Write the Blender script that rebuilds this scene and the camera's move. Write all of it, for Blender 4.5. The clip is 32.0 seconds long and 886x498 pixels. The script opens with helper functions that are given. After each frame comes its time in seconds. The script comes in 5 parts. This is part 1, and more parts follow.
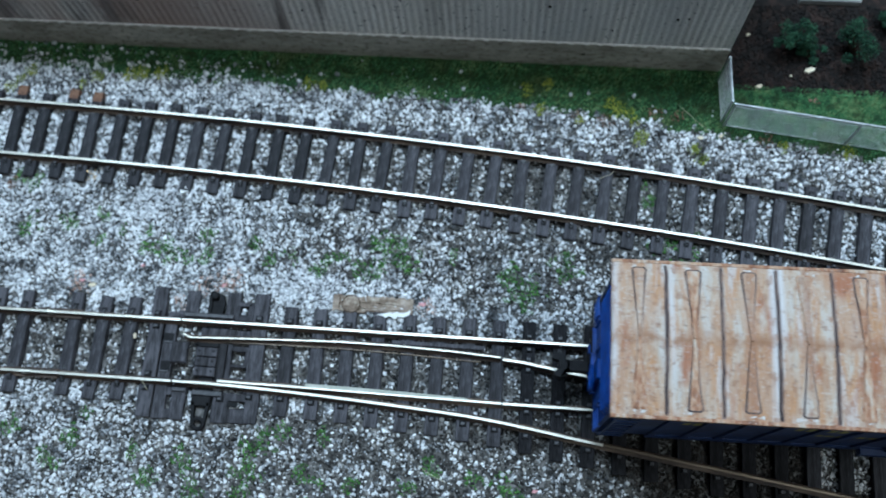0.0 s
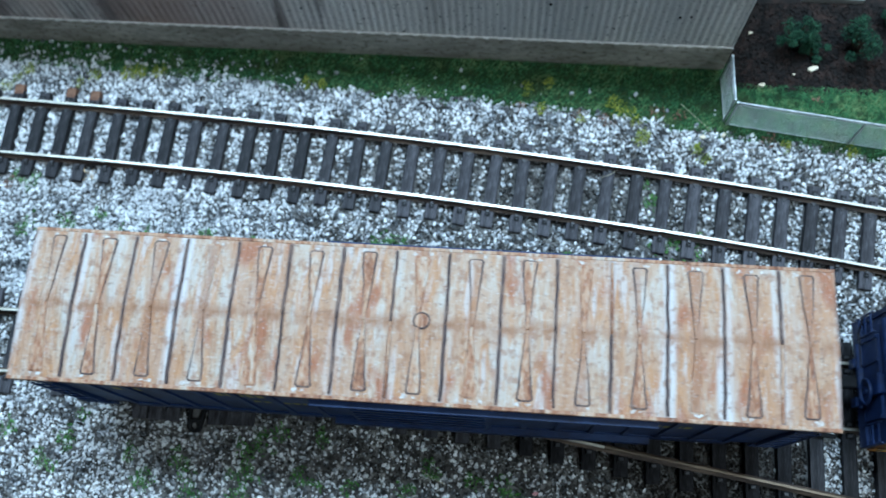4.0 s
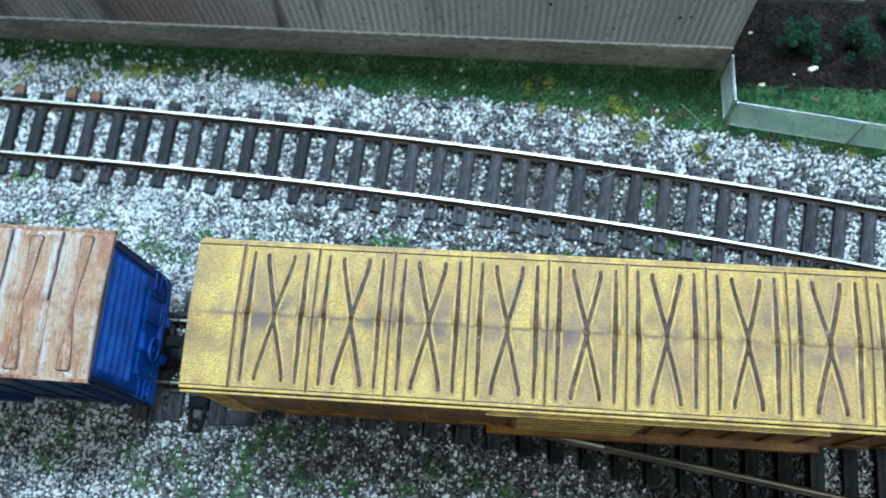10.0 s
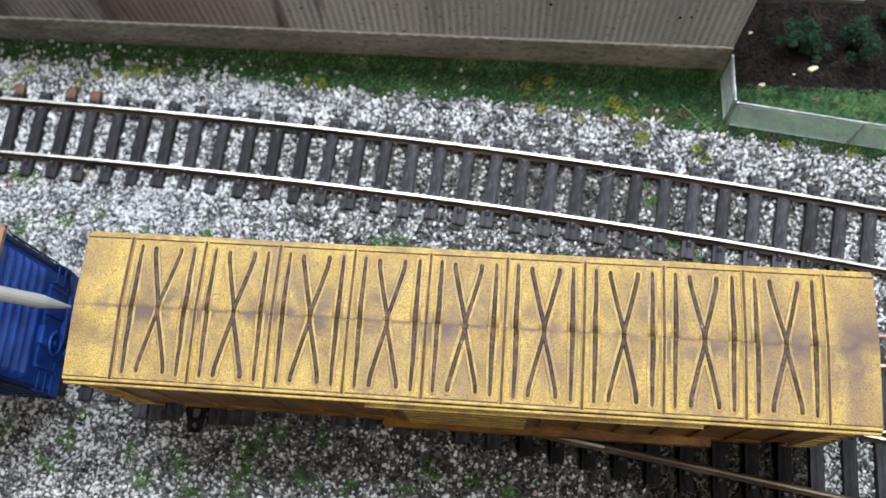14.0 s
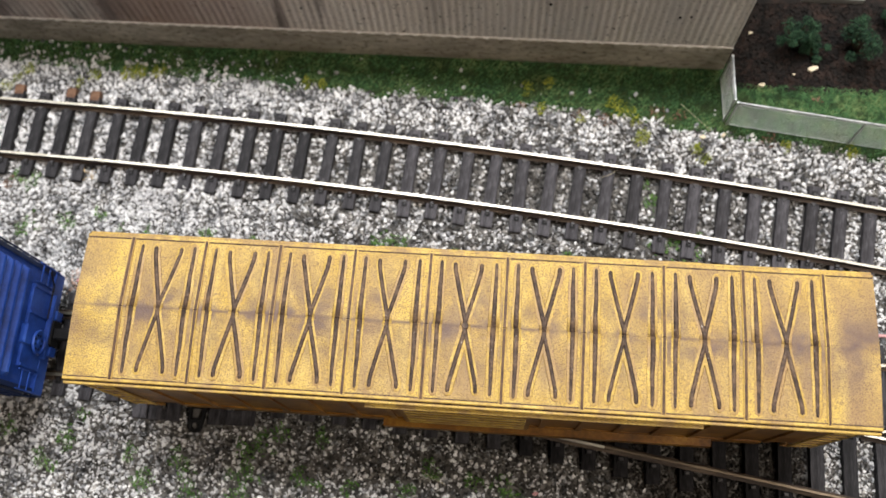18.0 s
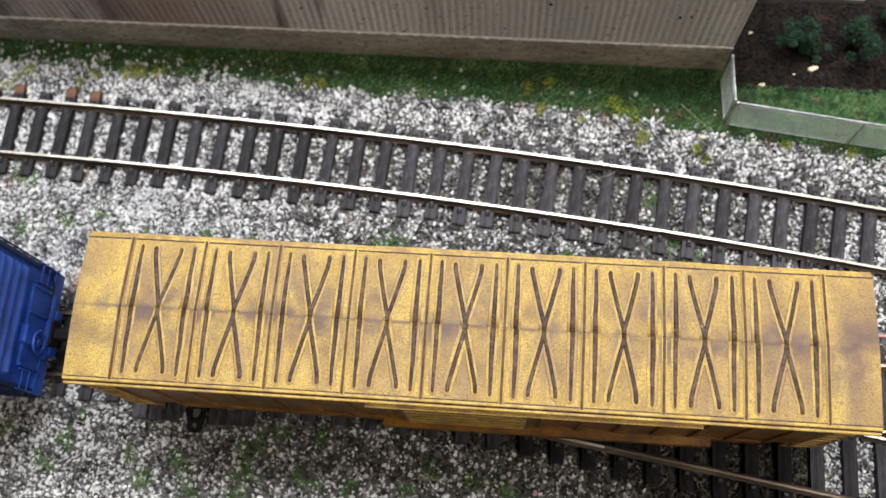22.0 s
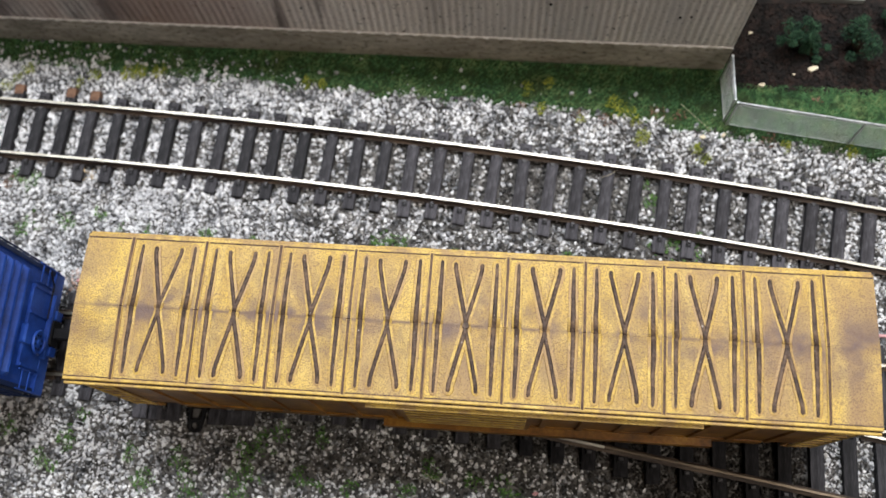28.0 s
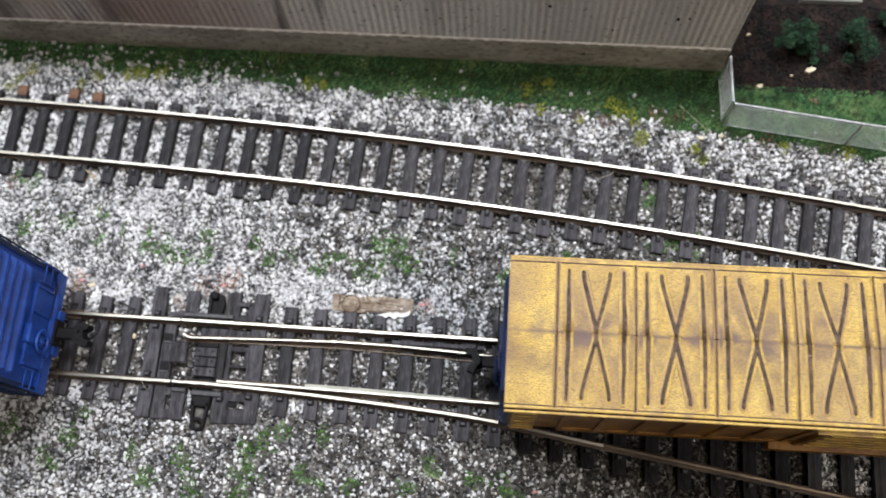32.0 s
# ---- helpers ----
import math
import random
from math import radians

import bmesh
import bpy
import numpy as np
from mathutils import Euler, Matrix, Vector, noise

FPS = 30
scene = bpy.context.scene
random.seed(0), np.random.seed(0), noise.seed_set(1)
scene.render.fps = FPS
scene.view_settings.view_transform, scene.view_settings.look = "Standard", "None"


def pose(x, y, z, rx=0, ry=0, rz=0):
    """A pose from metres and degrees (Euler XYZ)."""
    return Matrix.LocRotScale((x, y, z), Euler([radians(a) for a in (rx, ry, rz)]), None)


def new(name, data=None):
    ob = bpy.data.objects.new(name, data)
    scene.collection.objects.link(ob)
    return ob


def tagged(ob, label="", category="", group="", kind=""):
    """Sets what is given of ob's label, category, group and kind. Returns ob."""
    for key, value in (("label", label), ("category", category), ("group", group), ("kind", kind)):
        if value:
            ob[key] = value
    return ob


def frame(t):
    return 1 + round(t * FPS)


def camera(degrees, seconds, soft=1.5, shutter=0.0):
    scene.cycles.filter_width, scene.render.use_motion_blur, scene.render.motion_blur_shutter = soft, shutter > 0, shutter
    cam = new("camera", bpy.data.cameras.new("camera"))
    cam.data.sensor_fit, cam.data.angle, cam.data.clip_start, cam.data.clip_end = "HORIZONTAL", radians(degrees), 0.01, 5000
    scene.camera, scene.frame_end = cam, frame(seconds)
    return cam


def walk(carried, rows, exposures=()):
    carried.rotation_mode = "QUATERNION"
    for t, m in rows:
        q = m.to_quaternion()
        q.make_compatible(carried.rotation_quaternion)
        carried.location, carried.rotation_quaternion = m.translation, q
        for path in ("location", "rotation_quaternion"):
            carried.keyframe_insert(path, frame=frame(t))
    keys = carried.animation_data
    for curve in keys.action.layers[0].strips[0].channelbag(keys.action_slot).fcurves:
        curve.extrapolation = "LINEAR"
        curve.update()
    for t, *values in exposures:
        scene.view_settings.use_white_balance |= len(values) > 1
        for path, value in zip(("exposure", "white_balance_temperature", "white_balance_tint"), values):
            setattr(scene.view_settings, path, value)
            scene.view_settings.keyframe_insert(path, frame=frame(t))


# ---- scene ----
MM = 0.001
cam = camera(51.57, 32.0, soft=1.5, shutter=0.5)
cam.data.dof.use_dof, cam.data.dof.focus_distance, cam.data.dof.aperture_fstop = True, 0.216, 15.5
TILT = (17.166, 2.742, 4.325)
EYE = Vector((0.0, 0.0, 0.2512))
AHEAD = -(pose(0, 0, 0, *TILT).col[2].to_3d())


def eye_back(mm):
    """The camera drawn back along its line of sight, as its lens refocuses."""
    e = EYE - AHEAD * mm * MM
    return pose(*e, *TILT)


walk(cam, [(0.0, eye_back(2.3)), (1.6, eye_back(2.3)), (1.8, eye_back(2.1)), (2.1, eye_back(1.2)), (2.4, eye_back(0.2)),
           (2.6, eye_back(0.0)), (16.0, eye_back(0.0)), (30.9, eye_back(0.0)), (31.1, eye_back(0.25)), (31.4, eye_back(1.2)),
           (31.7, eye_back(1.8)), (32.0, eye_back(1.9))],
     exposures=[(0.0, -0.39, 5150, -2), (1.8, -0.34, 5020, -4), (3.0, -0.13, 4950, -4), (5.5, 0.04, 4860, -8), (9.0, 0.06, 4930, -8), (10.0, 0.09, 4980, -9), (11.2, 0.08, 5200, -6),
                (12.0, 0.09, 5400, -1), (12.6, 0.06, 5600, 2), (13.2, 0.05, 5840, 5), (14.0, 0.02, 6220, 8), (17.0, 0.02, 6560, 10), (18.2, 0.06, 7200, 13), (20.0, -0.02, 6900, 12), (23.0, -0.02, 6850, 12),
                (28.0, -0.04, 6750, 12), (30.5, 0.0, 6700, 12), (32.0, -0.03, 6650, 12)])

# ---- world and lamps: an assumed hobby room with added, unseen ceiling panel lamps ----
world = bpy.data.worlds.new("room_air")
world.use_nodes = True
world.node_tree.nodes["Background"].inputs[0].default_value = (0.9, 0.95, 1.0, 1)
world.node_tree.nodes["Background"].inputs[1].default_value = 0.02
scene.world = world


def added_lamp(name, x, y, z, sx, sy, power, colour):
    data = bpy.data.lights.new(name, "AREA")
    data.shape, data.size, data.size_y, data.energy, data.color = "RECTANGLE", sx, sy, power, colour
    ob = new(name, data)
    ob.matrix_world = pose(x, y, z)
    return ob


# both lamps unseen; the east one is added to brighten wall and car ends
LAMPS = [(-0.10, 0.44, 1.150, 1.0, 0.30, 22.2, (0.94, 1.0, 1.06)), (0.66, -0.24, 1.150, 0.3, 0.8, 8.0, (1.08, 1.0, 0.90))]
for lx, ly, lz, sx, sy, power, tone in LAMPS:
    added_lamp("added_panel_light", lx, ly, lz, sx, sy, power, tone)


# ---- materials ----
def mat(name, colours, scale=900.0, rough=0.7, metal=0.0, bump=0.15, stretch=(1, 1, 1), fine=4.0, spec=0.4, stops=None, island=0.0, obrand=0.0, depth=0.0004):
    """A procedural surface: coarse noise through a colour ramp, a finer grain over it, and a matching relief.
    island / obrand: how far each loose piece or each object shifts along the ramp."""
    m = bpy.data.materials.new(name)
    m.use_nodes = True
    nt = m.node_tree
    nd, ln = nt.nodes, nt.links
    b = nd["Principled BSDF"]
    b.inputs["Roughness"].default_value, b.inputs["Metallic"].default_value = rough, metal
    b.inputs["Specular IOR Level"].default_value = spec
    tc, mp = nd.new("ShaderNodeTexCoord"), nd.new("ShaderNodeMapping")
    mp.inputs["Scale"].default_value = stretch
    ln.new(tc.outputs["Object"], mp.inputs["Vector"])
    n1, n2 = nd.new("ShaderNodeTexNoise"), nd.new("ShaderNodeTexNoise")
    n1.inputs["Scale"].default_value, n1.inputs["Detail"].default_value = scale, 4
    n2.inputs["Scale"].default_value, n2.inputs["Detail"].default_value = scale * fine, 3
    ln.new(mp.outputs[0], n1.inputs["Vector"])
    ln.new(mp.outputs[0], n2.inputs["Vector"])
    mix = nd.new("ShaderNodeMath")
    mix.operation = "MULTIPLY_ADD"
    ln.new(n2.outputs[0], mix.inputs[0])
    mix.inputs[1].default_value = 0.45
    sub = nd.new("ShaderNodeMath")
    sub.operation = "SUBTRACT"
    ln.new(n1.outputs[0], sub.inputs[0])
    sub.inputs[1].default_value = 0.22
    ln.new(sub.outputs[0], mix.inputs[2])
    last = mix.outputs[0]
    for amount, src in ((island, "ShaderNodeNewGeometry"), (obrand, "ShaderNodeObjectInfo")):
        if amount:
            info = nd.new(src)
            add = nd.new("ShaderNodeMath")
            add.operation = "MULTIPLY_ADD"
            ln.new(info.outputs["Random Per Island" if island and src.endswith("Geometry") else "Random"], add.inputs[0])
            add.inputs[1].default_value = amount
            off = nd.new("ShaderNodeMath")
            off.operation = "SUBTRACT"
            ln.new(last, off.inputs[0])
            off.inputs[1].default_value = amount / 2
            ln.new(off.outputs[0], add.inputs[2])
            last = add.outputs[0]
    ramp = nd.new("ShaderNodeValToRGB")
    el = ramp.color_ramp.elements
    k = len(colours)
    pos = stops or [0.28 + 0.44 * i / max(1, k - 1) for i in range(k)]
    while len(el) < k:
        el.new(0.5)
    for e, p, c in zip(el, pos, colours):
        e.position, e.color = p, (*c, 1)
    ln.new(last, ramp.inputs[0])
    ln.new(ramp.outputs[0], b.inputs["Base Color"])
    if bump:
        bp = nd.new("ShaderNodeBump")
        bp.inputs["Strength"].default_value, bp.inputs["Distance"].default_value = bump, depth
        ln.new(mix.outputs[0], bp.inputs["Height"])
        ln.new(bp.outputs[0], b.inputs["Normal"])
    return m


def ramp_between(m, colours_noise_scale, tint, stretch, lo, hi, amount=1.0):
    """Lays stains of one colour over a material where a stretched noise is high."""
    nt = m.node_tree
    nd, ln = nt.nodes, nt.links
    b = nd["Principled BSDF"]
    old = b.inputs["Base Color"].links[0].from_socket
    tc, mp, n = nd.new("ShaderNodeTexCoord"), nd.new("ShaderNodeMapping"), nd.new("ShaderNodeTexNoise")
    mp.inputs["Scale"].default_value = stretch
    n.inputs["Scale"].default_value, n.inputs["Detail"].default_value = colours_noise_scale, 5
    ln.new(tc.outputs["Object"], mp.inputs[0])
    ln.new(mp.outputs[0], n.inputs["Vector"])
    mr = nd.new("ShaderNodeMapRange")
    mr.inputs[1].default_value, mr.inputs[2].default_value, mr.inputs[4].default_value = lo, hi, amount
    ln.new(n.outputs[0], mr.inputs[0])
    mx = nd.new("ShaderNodeMix")
    mx.data_type = "RGBA"
    ln.new(mr.outputs[0], mx.inputs[0])
    ln.new(old, mx.inputs[6])
    mx.inputs[7].default_value = (*tint, 1)
    ln.new(mx.outputs[2], b.inputs["Base Color"])
    return m


def ridge_soot(m, tint, half, lo, hi, scale):
    """Soot that lies along a roof's ridge (local y = 0) in uneven blotches."""
    nt = m.node_tree
    nd, ln = nt.nodes, nt.links
    b = nd["Principled BSDF"]
    old = b.inputs["Base Color"].links[0].from_socket
    tc, sep, ab, n = nd.new("ShaderNodeTexCoord"), nd.new("ShaderNodeSeparateXYZ"), nd.new("ShaderNodeMath"), nd.new("ShaderNodeTexNoise")
    n.inputs["Scale"].default_value, n.inputs["Detail"].default_value = scale, 3
    ln.new(tc.outputs["Object"], sep.inputs[0])
    ln.new(tc.outputs["Object"], n.inputs["Vector"])
    ab.operation = "ABSOLUTE"
    ln.new(sep.outputs[1], ab.inputs[0])
    near = nd.new("ShaderNodeMapRange")
    near.inputs[1].default_value, near.inputs[2].default_value, near.inputs[3].default_value, near.inputs[4].default_value = 0.0, half, 1.0, 0.0
    ln.new(ab.outputs[0], near.inputs[0])
    blot = nd.new("ShaderNodeMapRange")
    blot.inputs[1].default_value, blot.inputs[2].default_value = lo, hi
    ln.new(n.outputs[0], blot.inputs[0])
    mul = nd.new("ShaderNodeMath")
    mul.operation = "MULTIPLY"
    ln.new(near.outputs[0], mul.inputs[0])
    ln.new(blot.outputs[0], mul.inputs[1])
    mx = nd.new("ShaderNodeMix")
    mx.data_type = "RGBA"
    ln.new(mul.outputs[0], mx.inputs[0])
    ln.new(old, mx.inputs[6])
    mx.inputs[7].default_value = (*tint, 1)
    ln.new(mx.outputs[2], b.inputs["Base Color"])
    return m


def beside_seams(m, pitch, shift, lo, hi, tint, scale, stretch, nlo, nhi, amount):
    """A streaky stain in bands along the cross seams of a roof, pitch apart along local x; lo, hi: the band on a cosine."""
    nt = m.node_tree
    nd, ln = nt.nodes, nt.links
    b = nd["Principled BSDF"]
    old = b.inputs["Base Color"].links[0].from_socket
    tc, sep, mp, n = nd.new("ShaderNodeTexCoord"), nd.new("ShaderNodeSeparateXYZ"), nd.new("ShaderNodeMapping"), nd.new("ShaderNodeTexNoise")
    ln.new(tc.outputs["Object"], sep.inputs[0])
    ln.new(tc.outputs["Object"], mp.inputs[0])
    mp.inputs["Scale"].default_value = stretch
    n.inputs["Scale"].default_value, n.inputs["Detail"].default_value = scale, 5
    ln.new(mp.outputs[0], n.inputs["Vector"])
    ma, co, band, blot, mul = nd.new("ShaderNodeMath"), nd.new("ShaderNodeMath"), nd.new("ShaderNodeMapRange"), nd.new("ShaderNodeMapRange"), nd.new("ShaderNodeMath")
    ma.operation, co.operation, mul.operation = "MULTIPLY_ADD", "COSINE", "MULTIPLY"
    ma.inputs[1].default_value, ma.inputs[2].default_value = math.tau / pitch, shift
    ln.new(sep.outputs[0], ma.inputs[0])
    ln.new(ma.outputs[0], co.inputs[0])
    band.inputs[1].default_value, band.inputs[2].default_value = lo, hi
    ln.new(co.outputs[0], band.inputs[0])
    blot.inputs[1].default_value, blot.inputs[2].default_value, blot.inputs[4].default_value = nlo, nhi, amount
    ln.new(n.outputs[0], blot.inputs[0])
    ln.new(band.outputs[0], mul.inputs[0])
    ln.new(blot.outputs[0], mul.inputs[1])
    mx = nd.new("ShaderNodeMix")
    mx.data_type = "RGBA"
    ln.new(mul.outputs[0], mx.inputs[0])
    ln.new(old, mx.inputs[6])
    mx.inputs[7].default_value = (*tint, 1)
    ln.new(mx.outputs[2], b.inputs["Base Color"])


M_SOIL = mat("soil", [(0.045, 0.043, 0.04), (0.11, 0.105, 0.10), (0.20, 0.19, 0.185)], 260, 0.95, bump=0.5)
M_STONE = mat("ballast_stone", [(0.030, 0.031, 0.034), (0.105, 0.109, 0.116), (0.345, 0.352, 0.371), (0.66, 0.665, 0.685), (0.82, 0.82, 0.83)], 150, 0.7, bump=0.1,
              island=0.42, stops=[0.15, 0.285, 0.405, 0.53, 0.70])
M_DUST = mat("pale_dust", [(0.40, 0.40, 0.42), (0.62, 0.62, 0.645), (0.80, 0.80, 0.81)], 300, 0.85, bump=0.1, island=0.5)
M_DIRTSHADE = mat("dirt_shade_stone", [(0.012, 0.012, 0.012), (0.034, 0.031, 0.029), (0.085, 0.079, 0.073), (0.24, 0.23, 0.215), (0.52, 0.5, 0.48)], 150, 0.7, bump=0.1,
              island=0.55, stops=[0.18, 0.38, 0.58, 0.74, 0.88])
M_TURF = mat("turf_foam", [(0.026, 0.075, 0.030), (0.054, 0.145, 0.055), (0.095, 0.21, 0.080), (0.17, 0.25, 0.10)], 90, 0.95, bump=0.3, island=0.35)
ramp_between(M_TURF, 60, (0.105, 0.10, 0.035), (1, 1, 1), 0.56, 0.70, 0.6)
ramp_between(M_TURF, 260, (0.014, 0.032, 0.010), (1, 1, 1), 0.52, 0.66, 0.7)
M_LIME = mat("lime_foam", [(0.11, 0.15, 0.02), (0.25, 0.29, 0.035), (0.40, 0.41, 0.075)], 300, 0.95, bump=0.3, island=0.3)
M_GREEN = mat("weed_foam", [(0.042, 0.10, 0.024), (0.085, 0.20, 0.044), (0.16, 0.31, 0.08)], 300, 0.95, bump=0.3, island=0.35)
M_TURFBASE = mat("turf_base", [(0.012, 0.03, 0.010), (0.025, 0.06, 0.016), (0.04, 0.06, 0.02)], 260, 0.95, bump=0.5)
M_RUSTSOIL = mat("rusty_crumbs", [(0.08, 0.038, 0.024), (0.17, 0.09, 0.058), (0.30, 0.19, 0.135)], 300, 0.9, island=0.3)
# oil-black stones, with the shade beside the cars painted in
M_OILSHADE = mat("shaded_oily_stone", [(0.006, 0.005, 0.0045), (0.014, 0.0115, 0.010), (0.028, 0.023, 0.019), (0.075, 0.063, 0.055)], 150, 0.8, bump=0.1, island=0.5, stops=[0.2, 0.42, 0.66, 0.86])
M_PINKISH = mat("pinkish_crumbs", [(0.20, 0.12, 0.09), (0.42, 0.29, 0.24), (0.62, 0.50, 0.45)], 300, 0.9, island=0.4)
M_MULCH = mat("mulch", [(0.004, 0.0032, 0.003), (0.009, 0.0065, 0.0055), (0.030, 0.017, 0.013)], 250, 0.95, bump=0.5, island=0.3)
M_TIEOLD = mat("faded_tie", [(0.017, 0.016, 0.018), (0.044, 0.042, 0.048), (0.092, 0.088, 0.099)], 420, 0.7, spec=0.25, bump=0.9, stretch=(1.6, 0.25, 1), obrand=0.22)
M_TIE = mat("tie_plastic", [(0.010, 0.010, 0.012), (0.024, 0.0235, 0.027), (0.055, 0.053, 0.060)], 420, 0.7, spec=0.25, bump=0.9, stretch=(1.6, 0.25, 1), obrand=0.22)
# ties black with oil and with the painted shade beside the cars
M_TIESHADE = mat("shaded_tie", [(0.005, 0.005, 0.006), (0.012, 0.0115, 0.013), (0.026, 0.025, 0.028)], 420, 0.75, spec=0.15, bump=0.9, stretch=(1.6, 0.3, 1))
M_TIETAN = mat("tie_end_tan", [(0.07, 0.035, 0.022), (0.15, 0.075, 0.045), (0.2, 0.13, 0.08)], 500, 0.8)
M_BLACK = mat("black_plastic", [(0.006, 0.006, 0.007), (0.015, 0.0145, 0.016)], 500, 0.7, bump=0.2, spec=0.2)
M_SPIKE = mat("spike_plastic", [(0.025, 0.024, 0.027), (0.06, 0.058, 0.064)], 500, 0.45, bump=0.1, spec=0.4)
M_RAILTOP = mat("rail_top", [(0.42, 0.39, 0.33), (0.56, 0.53, 0.46)], 200, 0.42, metal=1.0, bump=0.02, stretch=(0.1, 1, 1))
# darkened rail top; on the branch its colour holds the cars' shade
M_RAILDARK = mat("rail_top_darkened", [(0.06, 0.046, 0.035), (0.16, 0.126, 0.094)], 200, 0.45, metal=0.9, bump=0.05, stretch=(0.1, 1, 1))
M_RAILSIDE = mat("rail_side", [(0.02, 0.014, 0.012), (0.06, 0.04, 0.03), (0.14, 0.10, 0.07)], 300, 0.6, bump=0.2, stretch=(0.15, 1, 1))
M_WALL = mat("wall_panel", [(0.66, 0.615, 0.575), (0.80, 0.755, 0.71), (0.88, 0.84, 0.80)], 45, 0.75, bump=0.25, stretch=(1, 1, 0.35), fine=14)
ramp_between(M_WALL, 30, (0.17, 0.165, 0.165), (3, 1, 0.12), 0.56, 0.80, 0.5)
ramp_between(M_WALL, 1500, (0.16, 0.155, 0.15), (1, 1, 0.7), 0.56, 0.68, 0.65)
ramp_between(M_WALL, 800, (0.05, 0.05, 0.05), (1, 1, 0.7), 0.65, 0.69, 0.85)
ramp_between(M_WALL, 1300, (0.72, 0.71, 0.68), (1, 1, 0.7), 0.60, 0.72, 0.5)


def flute_shade(m, pitch, shift, tint, amount):
    """Shade painted into the hollows of a wall's upright flutes, pitch apart along local x."""
    nt = m.node_tree
    nd, ln = nt.nodes, nt.links
    b = nd["Principled BSDF"]
    old = b.inputs["Base Color"].links[0].from_socket
    tc, sep = nd.new("ShaderNodeTexCoord"), nd.new("ShaderNodeSeparateXYZ")
    ln.new(tc.outputs["Object"], sep.inputs[0])
    ma, co, mr = nd.new("ShaderNodeMath"), nd.new("ShaderNodeMath"), nd.new("ShaderNodeMapRange")
    ma.operation = "MULTIPLY_ADD"
    ma.inputs[1].default_value, ma.inputs[2].default_value = math.tau / pitch, shift
    ln.new(sep.outputs[0], ma.inputs[0])
    co.operation = "COSINE"
    ln.new(ma.outputs[0], co.inputs[0])
    mr.inputs[1].default_value, mr.inputs[2].default_value, mr.inputs[3].default_value, mr.inputs[4].default_value = -1.0, 0.6, amount, 0.0
    ln.new(co.outputs[0], mr.inputs[0])
    mx = nd.new("ShaderNodeMix")
    mx.data_type = "RGBA"
    ln.new(mr.outputs[0], mx.inputs[0])
    ln.new(old, mx.inputs[6])
    mx.inputs[7].default_value = (*tint, 1)
    ln.new(mx.outputs[2], b.inputs["Base Color"])


def tinted_stretch(m, xc, half, soft, tint, scale, stretch, lo, hi, amount):
    """A tint over one stretch of a wall, xc and half wide along local x, broken up by a streaky noise."""
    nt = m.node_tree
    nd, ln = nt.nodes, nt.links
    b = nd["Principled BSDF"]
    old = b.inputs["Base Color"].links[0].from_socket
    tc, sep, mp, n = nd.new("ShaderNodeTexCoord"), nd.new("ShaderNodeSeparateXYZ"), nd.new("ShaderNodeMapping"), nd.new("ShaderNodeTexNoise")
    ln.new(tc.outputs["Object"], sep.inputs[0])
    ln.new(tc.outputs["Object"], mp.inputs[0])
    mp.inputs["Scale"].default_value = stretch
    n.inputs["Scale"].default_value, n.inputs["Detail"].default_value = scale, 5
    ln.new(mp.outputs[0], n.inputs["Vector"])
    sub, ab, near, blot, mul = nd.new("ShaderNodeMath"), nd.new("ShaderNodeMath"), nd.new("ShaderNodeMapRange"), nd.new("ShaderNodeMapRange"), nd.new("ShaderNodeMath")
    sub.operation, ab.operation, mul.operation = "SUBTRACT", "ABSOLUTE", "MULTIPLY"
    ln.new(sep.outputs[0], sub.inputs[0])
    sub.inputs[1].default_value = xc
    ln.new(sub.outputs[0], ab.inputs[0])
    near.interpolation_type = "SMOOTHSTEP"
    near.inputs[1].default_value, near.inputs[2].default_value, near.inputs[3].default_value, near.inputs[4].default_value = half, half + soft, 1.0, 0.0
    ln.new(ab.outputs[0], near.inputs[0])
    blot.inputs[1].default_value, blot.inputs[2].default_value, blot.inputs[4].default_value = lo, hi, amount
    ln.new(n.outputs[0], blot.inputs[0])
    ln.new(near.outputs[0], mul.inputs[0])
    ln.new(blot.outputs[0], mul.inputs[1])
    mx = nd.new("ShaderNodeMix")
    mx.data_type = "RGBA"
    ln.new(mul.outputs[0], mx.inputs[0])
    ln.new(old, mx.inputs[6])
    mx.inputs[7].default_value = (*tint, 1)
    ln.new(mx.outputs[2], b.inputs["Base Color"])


flute_shade(M_WALL, 0.0021, -120 * math.tau / 2.1, (0.26, 0.25, 0.24), 0.30)
# the wall's west half is brown, old dirt with its dimmer light painted in, its middle bluish, and dark runs hang beside
# them
tinted_stretch(M_WALL, -0.100, 0.105, 0.085, (0.30, 0.20, 0.165), 60, (1, 1, 0.3), 0.28, 0.56, 0.85)
tinted_stretch(M_WALL, 0.140, 0.012, 0.050, (0.40, 0.415, 0.44), 50, (1, 1, 0.3), 0.30, 0.64, 0.55)
tinted_stretch(M_WALL, 0.0640, 0.0006, 0.0022, (0.085, 0.072, 0.072), 420, (1, 1, 0.12), 0.42, 0.60, 0.75)
tinted_stretch(M_WALL, 0.050, 0.0008, 0.0025, (0.10, 0.08, 0.075), 300, (1, 1, 0.12), 0.46, 0.60, 0.8)
tinted_stretch(M_WALL, -0.018, 0.016, 0.014, (0.10, 0.09, 0.09), 170, (1, 1, 0.2), 0.46, 0.64, 0.7)
M_FOUND = mat("foundation", [(0.29, 0.265, 0.22), (0.43, 0.395, 0.335), (0.58, 0.54, 0.47)], 80, 0.85, bump=0.4, stretch=(0.6, 1, 1.4))
